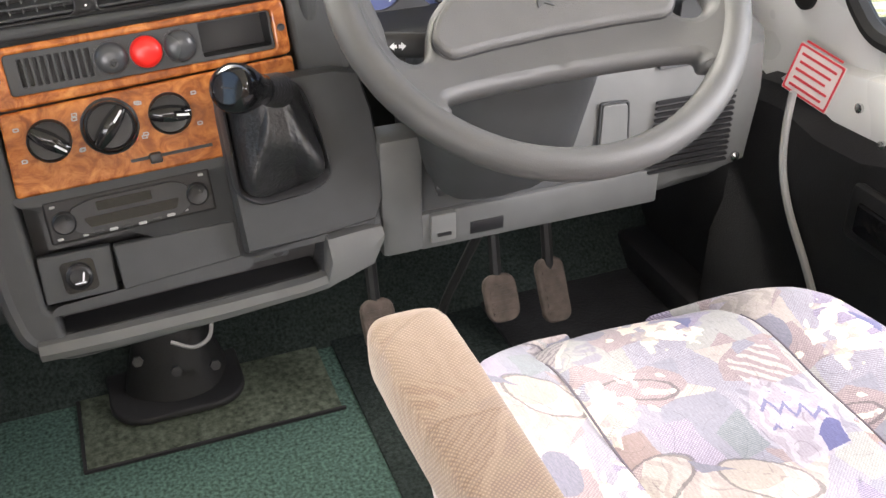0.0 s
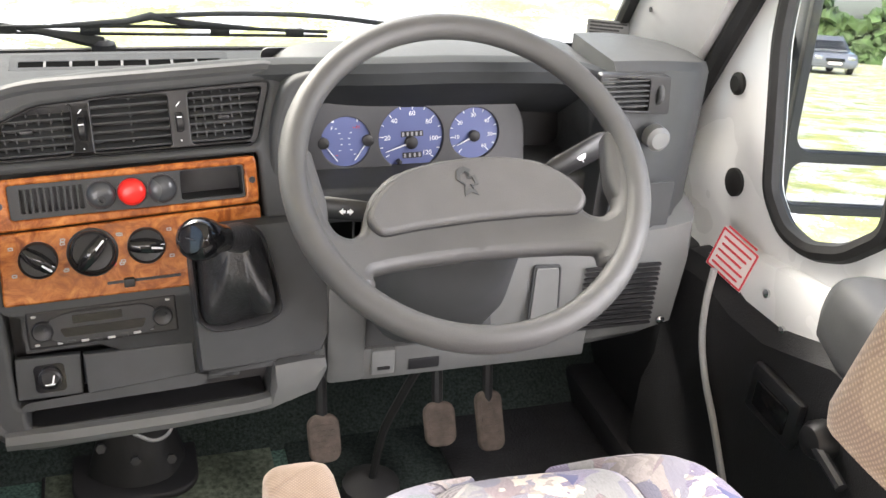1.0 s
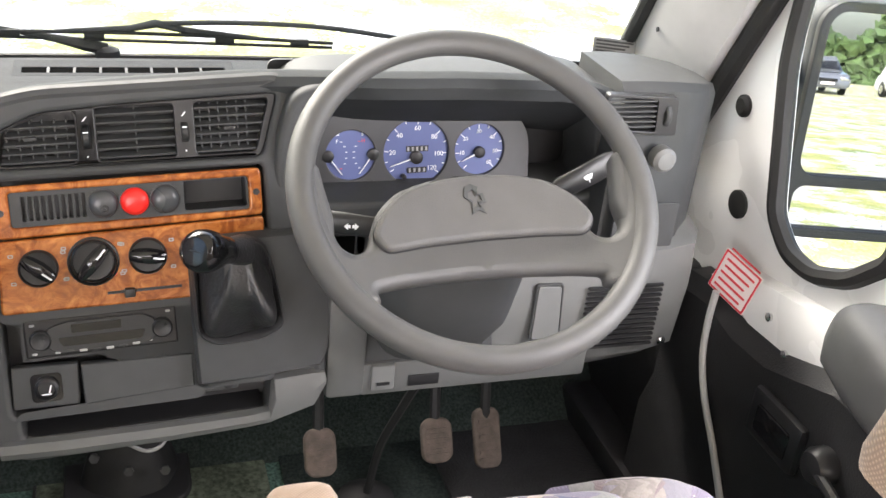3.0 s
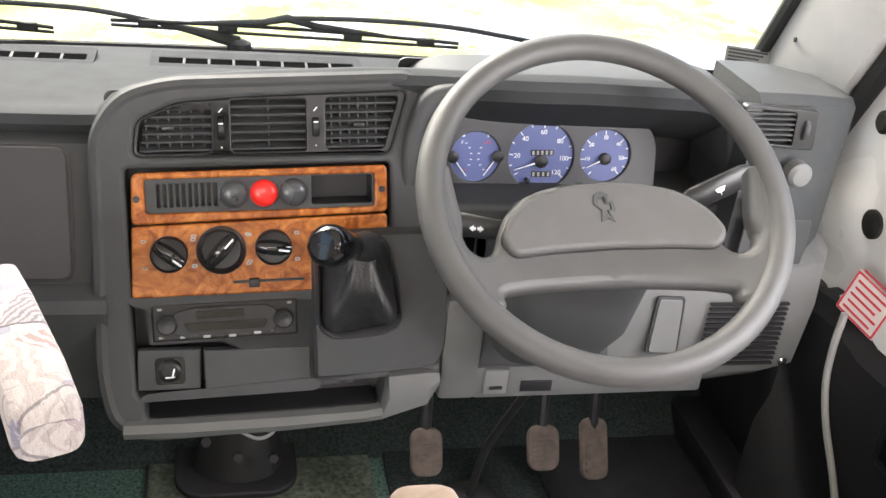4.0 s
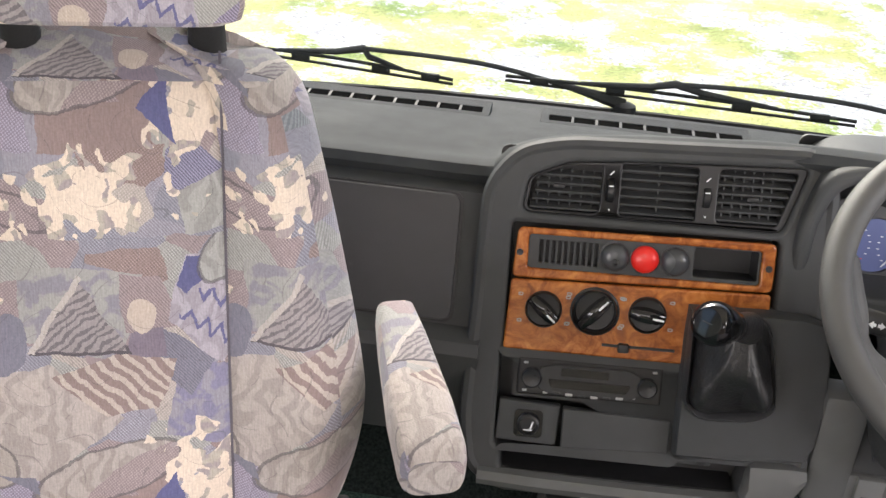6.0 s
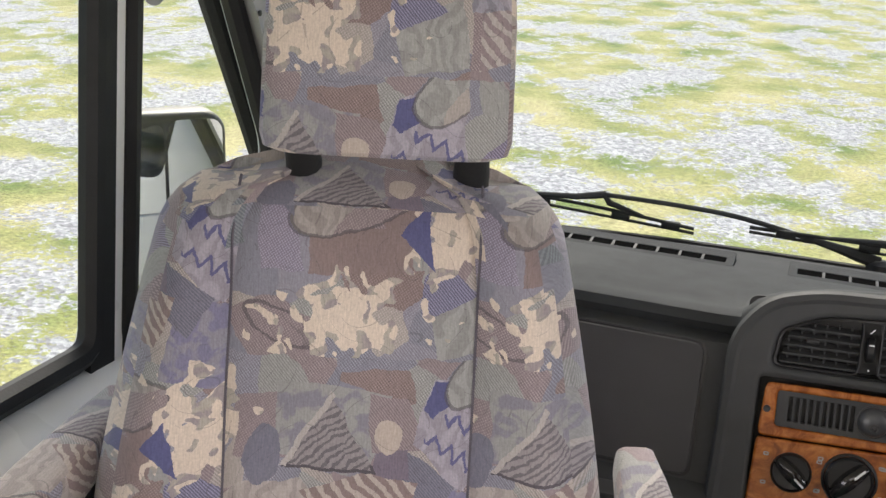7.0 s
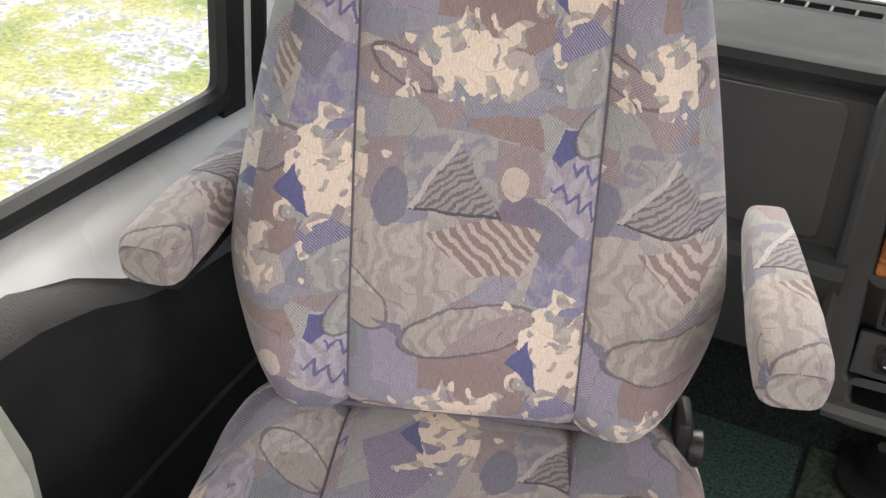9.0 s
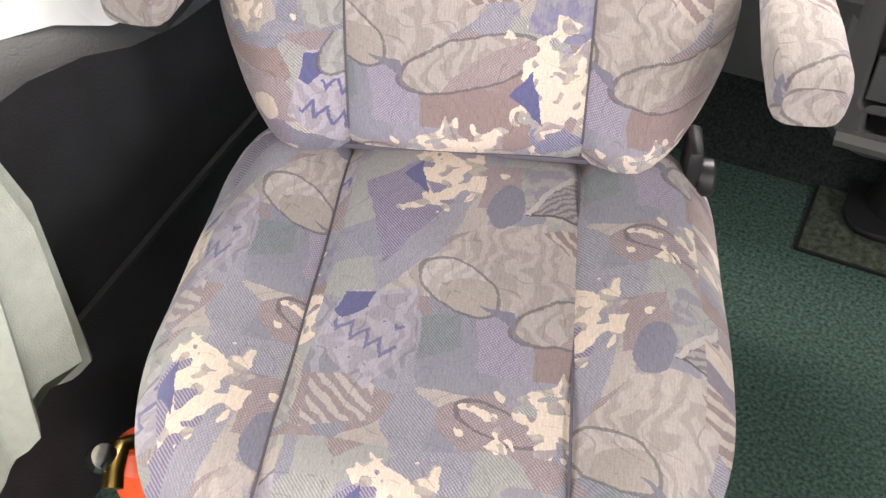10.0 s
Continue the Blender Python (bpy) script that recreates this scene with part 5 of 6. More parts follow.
# fascia beside the cowl with its small vent and switches
RM = axes((0.71, 0.0, 0.65), (1, 0, 0), (0, -1, 0))
part("side_fascia", loft([[(x, y0, 0.785 - d), (x, y0 - 0.012, 0.775 - d), (x, y0 - 0.012, 0.545), (x, y0 - 0.02, 0.53), (x, 0.14, 0.53), (x, 0.14, 0.785 - d)]
                          for x, y0, d in ((0.655, 0.012, 0.0), (0.70, 0.012, 0.0), (0.745, 0.02, 0.004), (0.80, 0.045, 0.015), (0.845, 0.09, 0.03), (0.872, 0.135, 0.05))]), PLASTIC, dash)
sv = plate("side_vent", [rounded([(-0.083, 0.075), (-0.083, 0.127), (0.020, 0.121), (0.026, 0.068)], 0.006), rounded([(-0.079, 0.079), (-0.079, 0.122), (-0.010, 0.118), (-0.006, 0.074)], 0.004)], 0.012, RM @ T((0, 0, 0.002)), BLACK, dash, 0.001)
for i in range(6):
    part("slat", box((-0.043, 0.081 + 0.007 * i, 0.006), (0.072, 0.0022, 0.012), 0, RM), PLASTIC, sv)
part("thumbwheel", lathe([(0.014, -0.004), (0.016, -0.002), (0.016, 0.002), (0.014, 0.004)], RM @ T((0.007, 0.096, 0.006)) @ Matrix.Rotation(radians(90), 4, "Y"), 20), PLASTIC, sv)
part("dimmer_knob", lathe([(0.017, 0), (0.017, 0.016), (0.012, 0.021), (0.0005, 0.022)], RM @ T((0.010, 0.038, 0.010))), LOWER, dash, "pale grey rotary switch")
fg = part("lamp_switch", lathe([(0.017, 0), (0.018, 0.018), (0.014, 0.026), (0.0005, 0.028)], RM @ T((-0.029, -0.006, 0.012))), GLOSS, dash, "black rotary lamp switch")
plate("lamp_symbol", [rrect(-0.033, -0.002, -0.025, 0.003, 0.001)], 0.0005, RM @ T((0, 0, 0.0405)), INK, fg)
plate("blank_panel", [rrect(-0.045, -0.095, 0.052, -0.028, 0.003)], 0.003, RM @ T((0, 0, 0.018)), PLASTIC, dash, 0.001)
# pale lower panel, swelling to the door
low = loft([[(x, y0 + 0.03, 0.545), (x, y0, 0.535), (x, y0 - 0.008, 0.47), (x, y0 + 0.004, 0.36), (x, y0 + 0.03, zb), (x, y0 + 0.09, zb), (x, y0 + 0.09, 0.545)]
            for x, y0, zb in ((0.50, 0.008, 0.335), (0.60, 0.002, 0.332), (0.70, 0.0, 0.33), (0.78, 0.005, 0.335), (0.83, 0.02, 0.345), (0.858, 0.06, 0.36), (0.866, 0.10, 0.37))])
part("lower_panel", low, LOWER, dash, "lighter grey lower panel")
LMx = axes((0, -0.004, 0), (1, 0, 0), (0, -1, 0))
plate("fuse_cover", [rounded([(0.573, 0.405), (0.622, 0.402), (0.615, 0.496), (0.573, 0.498)], 0.006), rounded([(0.5755, 0.4075), (0.6195, 0.4045), (0.6125, 0.4935), (0.5755, 0.4955)], 0.005)], 0.005, LMx, PLASTIC, dash, 0.001)
plate("fuse_lid", [rounded([(0.5765, 0.4085), (0.6185, 0.4055), (0.6115, 0.4925), (0.5765, 0.4945)], 0.005)], 0.006, LMx, LOWER, dash, 0.001)
# Raised black bars stand in for the dark inside recessed slots.
for i in range(13):
    zz = 0.385 + 0.0083 * i
    plate("speaker_slot_bar", [rrect(0.652 - 0.002 * (i < 3) , zz, 0.772, zz + 0.0042, 0.002)], 0.004, LMx @ T((0, 0, 0.006)), BLACK, dash)
part("panel_screw", lathe([(0.007, 0), (0.007, 0.003), (0.003, 0.006)], axes((0.803, 0.01, 0.374), (1, 0, 0), (0, -1, 0)), 14), CHROME, dash)
# knee panel and side of the console
kn = loft([[(x, 0.045, 0.56), (x, 0.02, 0.55), (x, 0.005, 0.42), (x, -0.004, 0.40), (x, -0.004, zb), (x, 0.03, zb - 0.01), (x, 0.09, zb), (x, 0.09, 0.56)] for x, zb in ((0.335, 0.345), (0.40, 0.342), (0.52, 0.336))])
part("knee_panel", kn, PLASTIC, dash)
part("knee_strip", box((0.50, -0.006, 0.365), (0.34, 0.012, 0.052), 0.005), KNEE, dash)
part("knee_cheek", box((0.308, 0.01, 0.42), (0.055, 0.05, 0.16), 0.008), KNEE, dash)
sw = part("lever_plate", box((0.36, -0.012, 0.370), (0.034, 0.012, 0.040), 0.003), LOWER, dash)
part("lever_slot", box((0.36, -0.019, 0.362), (0.018, 0.003, 0.004)), BLACK, sw)
part("knee_slot", box((0.42, -0.0125, 0.359), (0.045, 0.004, 0.017), 0.001), BLACK, dash)

# ---- steering column and wheel ----
whl = thing("steering_wheel", "grey four-spoke steering wheel", "steering wheel")
TILT = 52.5
WC = Vector((0.406, -0.163, 0.7195))
wn_ = Vector((-0.036, -math.cos(radians(TILT)), math.sin(radians(TILT))))
WM = axes(WC, (1, 0, 0.0), wn_) @ Matrix.Scale(1.037, 4)
R0 = 0.189
rim = bmesh.new()
tube([WM @ Vector((R0 * math.cos(6.28319 * i / 72), R0 * math.sin(6.28319 * i / 72), 0)) for i in range(72)], 0.0155, 14, True, rim)
part("rim", rim, WHEEL, whl, "grey grained plastic rim")


def hub_arc(r, a0, a1, n):
    return [(r * math.cos(radians(lerp(a0, a1, i / n))), r * math.sin(radians(lerp(a0, a1, i / n)))) for i in range(n + 1)]


out = []
left = [(-0.168, 0.030), (-0.165, -0.020), (-0.154, -0.054), (-0.140, -0.062), (-0.126, -0.054), (-0.118, -0.030), (-0.108, -0.008), (-0.080, 0.019)]
out += hub_arc(R0, 222, 168, 12)
out += left + [(0.0, 0.032)] + [(-u, v) for u, v in left[::-1]]
out += hub_arc(R0, 12, -42, 12)
out += [(0.120, -0.116), (0.124, -0.103), (0.098, -0.096), (0.05, -0.090), (0.0, -0.088), (-0.05, -0.090), (-0.098, -0.096), (-0.124, -0.103), (-0.120, -0.116)]


def dish(u, v):
    """How far the hub lies below the rim's plane."""
    return -0.040 * max(0.0, 1 - (u * u + v * v) / (R0 * R0)) ** 0.8


def dished(name, loops, depth, material, parent, bev, lift=0.0, label=""):
    ob = plate(name, loops, depth, Matrix(), material, parent, bev, label)
    bm = bmesh.new()
    bm.from_mesh(ob.data)
    for k in range(-9, 10):
        for no in ((1, 0, 0), (0, 1, 0)):
            bmesh.ops.bisect_plane(bm, geom=bm.verts[:] + bm.edges[:] + bm.faces[:], plane_co=(k * 0.021, k * 0.021, 0), plane_no=no)
    for w in bm.verts:
        w.co = WM @ Vector((w.co.x, w.co.y, w.co.z + dish(w.co.x, w.co.y) + lift))
    bm.to_mesh(ob.data)
    bm.free()
    ob.data.shade_smooth()
    ob.data.set_sharp_from_angle(angle=radians(50))
    return ob


dished("spokes", [rounded(out, 0.016, 4)], 0.026, WHEEL, whl, 0.010, -0.012)
padl = [(-0.118, -0.012), (-0.106, 0.012), (-0.078, 0.036), (-0.040, 0.047), (0.0, 0.050), (0.040, 0.047), (0.078, 0.036), (0.106, 0.012), (0.118, -0.012), (0.106, -0.028), (0.06, -0.021), (0.0, -0.018), (-0.06, -0.021), (-0.106, -0.028)]
padl = [(1.05 * u + 0.004, 1.12 * v - 0.027 + 0.03 * u) for u, v in padl]
pad_o = rounded(padl, 0.014, 4)
dished("horn_pad", [pad_o], 0.026, HUB, whl, 0.006, -0.003, "raised grey horn pad")
part("pad_groove", tube([WM @ Vector((u * 1.004, v * 1.004, 0.0145 + dish(u, v))) for u, v in pad_o], 0.0014, 6, True), BLACK, whl)
# moulded badge: a plain raised shape
bd = [(-0.010, 0.012), (-0.002, 0.016), (0.006, 0.012), (0.002, 0.004), (0.010, 0.006), (0.012, -0.004), (0.004, -0.006), (0.010, -0.016), (0.002, -0.012), (-0.006, -0.016), (-0.004, -0.004), (-0.012, 0.002)]
plate("badge", [[(u, v * 1.15 - 0.002) for u, v in bd], [(u * 0.62, v * 0.7 - 0.002) for u, v in bd]], 0.0022, WM @ T((0, 0, 0.0225 - 0.040)), PLASTIC, whl, 0.0004)
for sx in (-1, 1):
    dished("thumb_pad", [rounded([(sx * u, v) for u, v in ((0.166, 0.040), (0.180, 0.038), (0.182, 0.0), (0.174, -0.045), (0.160, -0.055), (0.157, -0.02))], 0.008, 4)], 0.026, WHEEL, whl, 0.006, -0.0135)
col = thing("steering_column", "dark grey steering column shroud with stalks", "steering column")
cdir = -wn_.normalized()
def colsec(t, w, h, dz):
    c = WC + cdir * t + Vector((0, 0, dz))
    up = WM.to_3x3() @ Vector((0, 1, 0))
    rt = WM.to_3x3() @ Vector((1, 0, 0))
    return [c + rt * (w * math.copysign(abs(math.cos(a)) ** 0.6, math.cos(a))) + up * (h * math.copysign(abs(math.sin(a)) ** 0.6, math.sin(a))) for a in [6.28319 * i / 24 for i in range(24)]]
part("shroud", loft([colsec(0.055, 0.05, 0.045, 0), colsec(0.075, 0.075, 0.055, -0.005), (colsec(0.11, 0.085, 0.07, -0.01)), colsec(0.2, 0.09, 0.085, -0.02), colsec(0.27, 0.08, 0.085, -0.02)]), PLASTIC, col)
part("shroud_front", loft([[(x, y, z) for x, y, z in ((0.335, -0.03, 0.585), (0.49, -0.03, 0.585), (0.50 , -0.02, 0.52), (0.475, 0.0, 0.40), (0.36, 0.0, 0.40), (0.335, -0.02, 0.52))], [(x, y, z) for x, y, z in ((0.335, 0.08, 0.585), (0.49, 0.08, 0.585), (0.50, 0.08, 0.52), (0.475, 0.08, 0.39), (0.36, 0.08, 0.39), (0.335, 0.08, 0.52))]]), DIALRIM, col)
def stalk(pts, w, h):
    secs = []
    for (x, y, z), s in pts:
        secs.append([Vector((x, y, z)) + Vector((0, 0.5 * w * s * math.cos(a) * 0.7, 0.5 * h * s * math.sin(a))) for a in [6.28319 * i / 14 for i in range(14)]])
    return loft(secs)
st1 = part("wiper_stalk", stalk([((0.47, -0.09, 0.648), 0.5), ((0.535, -0.075, 0.668), 0.7), ((0.545, -0.073, 0.672), 1.0), ((0.61, -0.062, 0.698), 1.05), ((0.628, -0.06, 0.704), 0.8)], 0.026, 0.036), BLACK, col, "black wiper stalk")
plate("wiper_symbol", [[(-0.007, 0.004), (0.007, 0.004), (0.004, -0.002), (-0.004, -0.002)], rrect(-0.0005, -0.006, 0.0005, -0.002, 0.0002)], 0.0005, axes((0.585, -0.0765, 0.690), (0.95, 0.15, 0.3), (-0.1, -0.9, 0.4)), INK, st1)
st2 = part("indicator_stalk", stalk([((0.36, -0.09, 0.640), 0.6), ((0.31, -0.08, 0.637), 0.9), ((0.265, -0.065, 0.638), 1.0), ((0.247, -0.06, 0.638), 0.7)], 0.026, 0.03), BLACK, col, "black indicator stalk")
plate("indicator_symbol", [[(-0.009, 0), (-0.004, 0.004), (-0.004, 0.0018), (-0.001, 0.0018), (-0.001, -0.0018), (-0.004, -0.0018), (-0.004, -0.004)], [(0.009, 0), (0.004, 0.004), (0.004, 0.0018), (0.001, 0.0018), (0.001, -0.0018), (0.004, -0.0018), (0.004, -0.004)]], 0.0005, axes((0.285, -0.085, 0.641), (0.97, -0.2, 0), (0, -0.92, 0.38)), INK, st2)

# ---- pedals, floor lever boot ----
def pedal(x, y, z, w, h, arm_top):
    t = thing("pedal", "brown rubber pedal pad on a black arm", "pedal", "pedals in the footwell")
    m = axes((x, y, z), (1, 0, 0), (0, -0.85, 0.52))
    plate("pad", [rrect(-w / 2, -h / 2, w / 2, h / 2, w * 0.35, 5)], 0.014, m, PEDAL, t, 0.004)
    for i in range(6):
        plate("rib", [rrect(-w / 2 + 0.008, -h / 2 + 0.012 + i * (h - 0.024) / 6, w / 2 - 0.008, -h / 2 + 0.012 + (i + 0.5) * (h - 0.024) / 6, 0.001)], 0.003, m @ T((0, 0, 0.0135)), PEDAL, t)
    part("arm", tube([(x, y + 0.01, z + h * 0.2), (x, y + 0.03, z + 0.10), arm_top], 0.009, 8), STEEL, t)
    part("hanger", tube([arm_top, (arm_top[0], 0.54, arm_top[2] + 0.04)], 0.012, 8), STEEL, t)
    return t


pedal(0.303, 0.10, 0.155, 0.050, 0.075, (0.29, 0.14, 0.36))
pedal(0.492, 0.10, 0.153, 0.052, 0.072, (0.47, 0.2, 0.38))
pedal(0.583, 0.11, 0.138, 0.046, 0.10, (0.575, 0.2, 0.36))
boot = thing("floor_boot", "black rubber boot over the floor linkage", "rubber boot")
plate("flange", [rrect(-0.082, 0.172, 0.118, 0.36, 0.05, 6)], 0.012, T((0, 0, 0.011)), RUBBER, boot, 0.004)
bs = []
for r, h, dx, dy in ((0.078, 0.02, 0, 0), (0.07, 0.05, 0, 0), (0.062, 0.075, 0.0, 0.005), (0.055, 0.11, 0.004, 0.012), (0.035, 0.13, 0.01, 0.02), (0.02, 0.14, 0.01, 0.02)):
    bs.append([(0.022 + dx + r * math.cos(a) * (1 + 0.06 * math.sin(4 * a)), 0.262 + dy + r * 0.85 * math.sin(a), h) for a in [6.28319 * i / 26 for i in range(26)]])
part("bellows", loft(bs), RUBBER, boot)
part("linkage", tube([(-0.13, 0.33, 0.12), (-0.02, 0.27, 0.12), (0.06, 0.25, 0.12), (0.13, 0.30, 0.17)], 0.014, 8), STEEL, boot)
part("wire", tube(chain([(0.02, 0.2, 0.13), (0.05, 0.19, 0.12), (0.075, 0.2, 0.125), (0.085, 0.22, 0.15)], 5), 0.003, 6), PILLAR, boot)
for p in ((0.075, 0.178, 0.09), (0.02, 0.19, 0.085), (-0.03, 0.2, 0.11)):
    part("nut", lathe([(0.008, 0), (0.008, 0.008)], axes(p, (1, 0, 0), (0, -0.9, 0.4)), 6), STEEL, boot)
cb = thing("handbrake_cable", "black cable drooping from under the dashboard", "cable")
part("cable_run", tube(chain([(0.43, 0.02, 0.34), (0.415, 0.06, 0.25), (0.40, 0.1, 0.15), (0.39, 0.12, 0.03)], 6), 0.007, 8), RUBBER, cb)
part("cable_foot", lathe([(0.05, 0.0), (0.048, 0.03), (0.02, 0.045)], T((0.39, 0.12, 0.0)), 16), RUBBER, cb)

# ---- wipers beyond the windscreen ----
def wiper(piv, arm, blade, label):
    """A wiper: its pivot, the places its arm passes up to the blade, and the blade's two ends."""
    t = thing("wiper", label, "wiper", "windscreen wipers")
    piv, a, b = Vector(piv), Vector(blade[0]), Vector(blade[1])
    pts = chain([piv] + list(arm), 6)
    part("arm", tube(pts, [0.011 if i < 3 else lerp(0.011, 0.0045, min(1, (i - 3) / 5)) for i in range(len(pts))], 8, flat=0.6), RUBBER, t)
    up = Vector((0, -0.3, 1)).normalized()
    part("blade", tube([a.lerp(b, i / 16) + up * (0.004 + 0.006 * math.sin(i / 16 * 3.14)) for i in range(17)], 0.0032, 6), RUBBER, t)
    part("rubber", tube([a.lerp(b, i / 16) - up * 0.004 for i in range(17)], 0.0028, 6), RUBBER, t)
    mid = Vector(arm[-1])
    part("bridge", tube([a.lerp(b, 0.22) + up * 0.009, mid.lerp(a.lerp(b, 0.35), 0.5) + up * 0.004, mid, mid.lerp(a.lerp(b, 0.65), 0.5) + up * 0.004, a.lerp(b, 0.78) + up * 0.009], [0.003, 0.006, 0.0075, 0.006, 0.003], 8, flat=0.6), RUBBER, t)
    for f in (0.1, 0.32, 0.68, 0.9):
        c = a.lerp(b, f)
        part("claw", box(tuple(c + up * 0.003), (0.03, 0.008, 0.012), 0.002), RUBBER, t)
    part("pivot", lathe([(0.02, 0), (0.018, 0.012), (0.008, 0.017)], T(piv - Vector((0, 0, 0.012))), 14), RUBBER, t)


wiper((0.022, 0.480, 0.676), [(-0.05, 0.480, 0.692), (-0.18, 0.480, 0.715), (-0.28, 0.480, 0.721), (-0.40, 0.480, 0.722)], ((-0.62, 0.472, 0.704), (-0.253, 0.480, 0.683)), "black windscreen wiper with its arm lying along the glass")
wiper((0.66, 0.465, 0.676), [(0.58, 0.47, 0.690), (0.495, 0.475, 0.700), (0.36, 0.480, 0.716), (0.22, 0.480, 0.721), (0.095, 0.480, 0.718)], ((-0.170, 0.480, 0.699), (0.374, 0.480, 0.686)), "black windscreen wiper before the driver on the glass")
scut = thing("scuttle", "grey scuttle panel below the windscreen outside", "scuttle panel")
part("panel", loft([[(x, screen(x, 0.66)[1] + 0.02, 0.60), (x, 0.62, 0.55), (x, 0.62, 0.45), (x, screen(x, 0.66)[1] + 0.02, 0.45)] for x in XS]), BLACK, scut)
stk = thing("screen_sticker", "small grey printed sticker on the windscreen", "sticker")
SM = axes((0.795, screen(0.795, 0.735)[1] - 0.014, 0.735), (0.92, -0.38, 0), (-0.3, -0.75, 0.45))
plate("backing", [rrect(-0.034, -0.020, 0.034, 0.020, 0.003)], 0.0006, SM, LOWER, stk)
for i in range(6):
    plate("print_line", [rrect(-0.030, 0.0135 - 0.0055 * i, 0.030 - 0.006 * (i % 3), 0.0165 - 0.0055 * i, 0.0004)], 0.0005, SM @ T((0, 0, 0.0008)), STEEL, stk)
disc = thing("window_disc", "round grey sticker hanging on the passenger window", "sticker")
part("disc", lathe([(0.027, 0), (0.027, 0.0008)], axes((-0.868, -0.045, 1.045), (0, 1, 0), (1, 0, 0)), 30), PILLAR, disc)


# ---- seats ----
def sup(w, d, p=0.45, n=40, xo=0.0, yo=0.0):
    """A rounded-rectangle section, half sizes w and d."""
    out = []
    for i in range(n):
        a = 6.28319 * i / n
        c, s = math.cos(a), math.sin(a)
        out.append((xo + w * math.copysign(abs(c) ** p, c), yo + d * math.copysign(abs(s) ** p, s)))
    return out


SEAM = 0.113  # half width of a seat's middle panel


def columns(w):
    """Places across a seat's half widths, with the seams on two of them."""
    s = min(SEAM, w * 0.55)
    side = [s + (w - s) * i / 9 for i in range(1, 10)]
    return [-x for x in side[::-1]] + [-s + 2 * s * i / 16 for i in range(17)] + side


def cloth_uv(bm, flat, left=(0.225, 0.165), right=(-0.195, 0.365), mid=(0.224, 0.334)):
    """Lay the cloth on: each panel was cut from another place of the roll; flat: lying, else upright."""
    uv = bm.loops.layers.uv.new("UVMap")
    bm.normal_update()
    for f in bm.faces:
        c = f.calc_center_median()
        du, dv = mid
        if c.x > SEAM:
            du, dv = mid[0] + left[0], mid[1] + left[1]
        elif c.x < -SEAM:
            du, dv = mid[0] + right[0], mid[1] + right[1]
        for lo in f.loops:
            q = lo.vert.co
            u, v = -q.x, (q.y if flat else -1.06 * q.z)
            if abs(f.normal.x) > 0.75:
                u = math.copysign(abs(q.x), u) + (q.z if flat else q.y) * math.copysign(1, u)
            elif abs(f.normal.y if flat else f.normal.z) > 0.75:
                v += q.z if flat else q.y
            lo[uv].uv = (u + du, v + dv)


def quilted(rows_front, rows_back):
    """Close a front and a back grid into one padded body."""
    bm = bmesh.new()
    A = [[bm.verts.new(q) for q in r] for r in rows_front]
    B = [[bm.verts.new(q) for q in r] for r in rows_back]
    R, C = len(A), len(A[0])
    for G in (A, B):
        for j in range(R - 1):
            for i in range(C - 1):
                bm.faces.new((G[j][i], G[j][i + 1], G[j + 1][i + 1], G[j + 1][i]))
    for j in range(R - 1):
        bm.faces.new((A[j][0], A[j + 1][0], B[j + 1][0], B[j][0]))
        bm.faces.new((A[j][-1], B[j][-1], B[j + 1][-1], A[j + 1][-1]))
    for i in range(C - 1):
        bm.faces.new((A[0][i], B[0][i], B[0][i + 1], A[0][i + 1]))
        bm.faces.new((A[-1][i], A[-1][i + 1], B[-1][i + 1], B[-1][i]))
    bmesh.ops.recalc_face_normals(bm, faces=bm.faces)
    return bm


def cushion_width(v, half, front):
    w = half * (1.0 + 0.012 * math.sin(min(1.0, v * 2.0) * 1.5708))
    if v > 0.46:
        w *= math.sqrt(max(0.06, 1 - ((v - 0.46) / 0.55) ** front))
    return w


def cushion_height(x, v, w):
    u = x / w
    s = min(SEAM, w * 0.55) / w
    edge = max(0.0, (abs(u) - 0.74) / 0.26)
    h = 0.010 * (1 - u * u) + 0.017 * math.exp(-((abs(u) - 0.74) / 0.15) ** 2) - 0.040 * edge ** 2.6
    h -= 0.007 * math.exp(-((abs(u) - s) * w / 0.0045) ** 2)
    h -= 0.06 * max(0.0, (v - 0.78) / 0.22) ** 2 + 0.012 * max(0.0, (0.12 - v) / 0.12) ** 2
    return h + 0.002 * math.sin(9 * v + 3 * u) + 0.0014 * math.sin(23 * v + 31 * x)


def cushion_mesh(half, length, thick, z, front=2.7):
    """A seat cushion: crowned top, two raised side bolsters, rounded front."""
    top, bot = [], []
    for j in range(37):
        v = j / 36
        y = -0.03 + (length + 0.03) * v
        w = cushion_width(v, half, front)
        top.append([(x, y, z + cushion_height(x, v, w)) for x in columns(w)])
        bot.append([(x * 0.96, y * 0.985, z - thick) for x in columns(w)])
    bm = quilted(top, bot)
    cloth_uv(bm, True, (0.16, 0.09), (-0.13, 0.20), (0.10, 0.02))
    return bm


def back_width(t):
    """The backrest's half width from bottom to top."""
    if t < 0.3:
        return lerp(0.205, 0.245, math.sin(t / 0.3 * 1.5708))
    return lerp(0.245, 0.180, ((t - 0.3) / 0.7) ** 1.25)


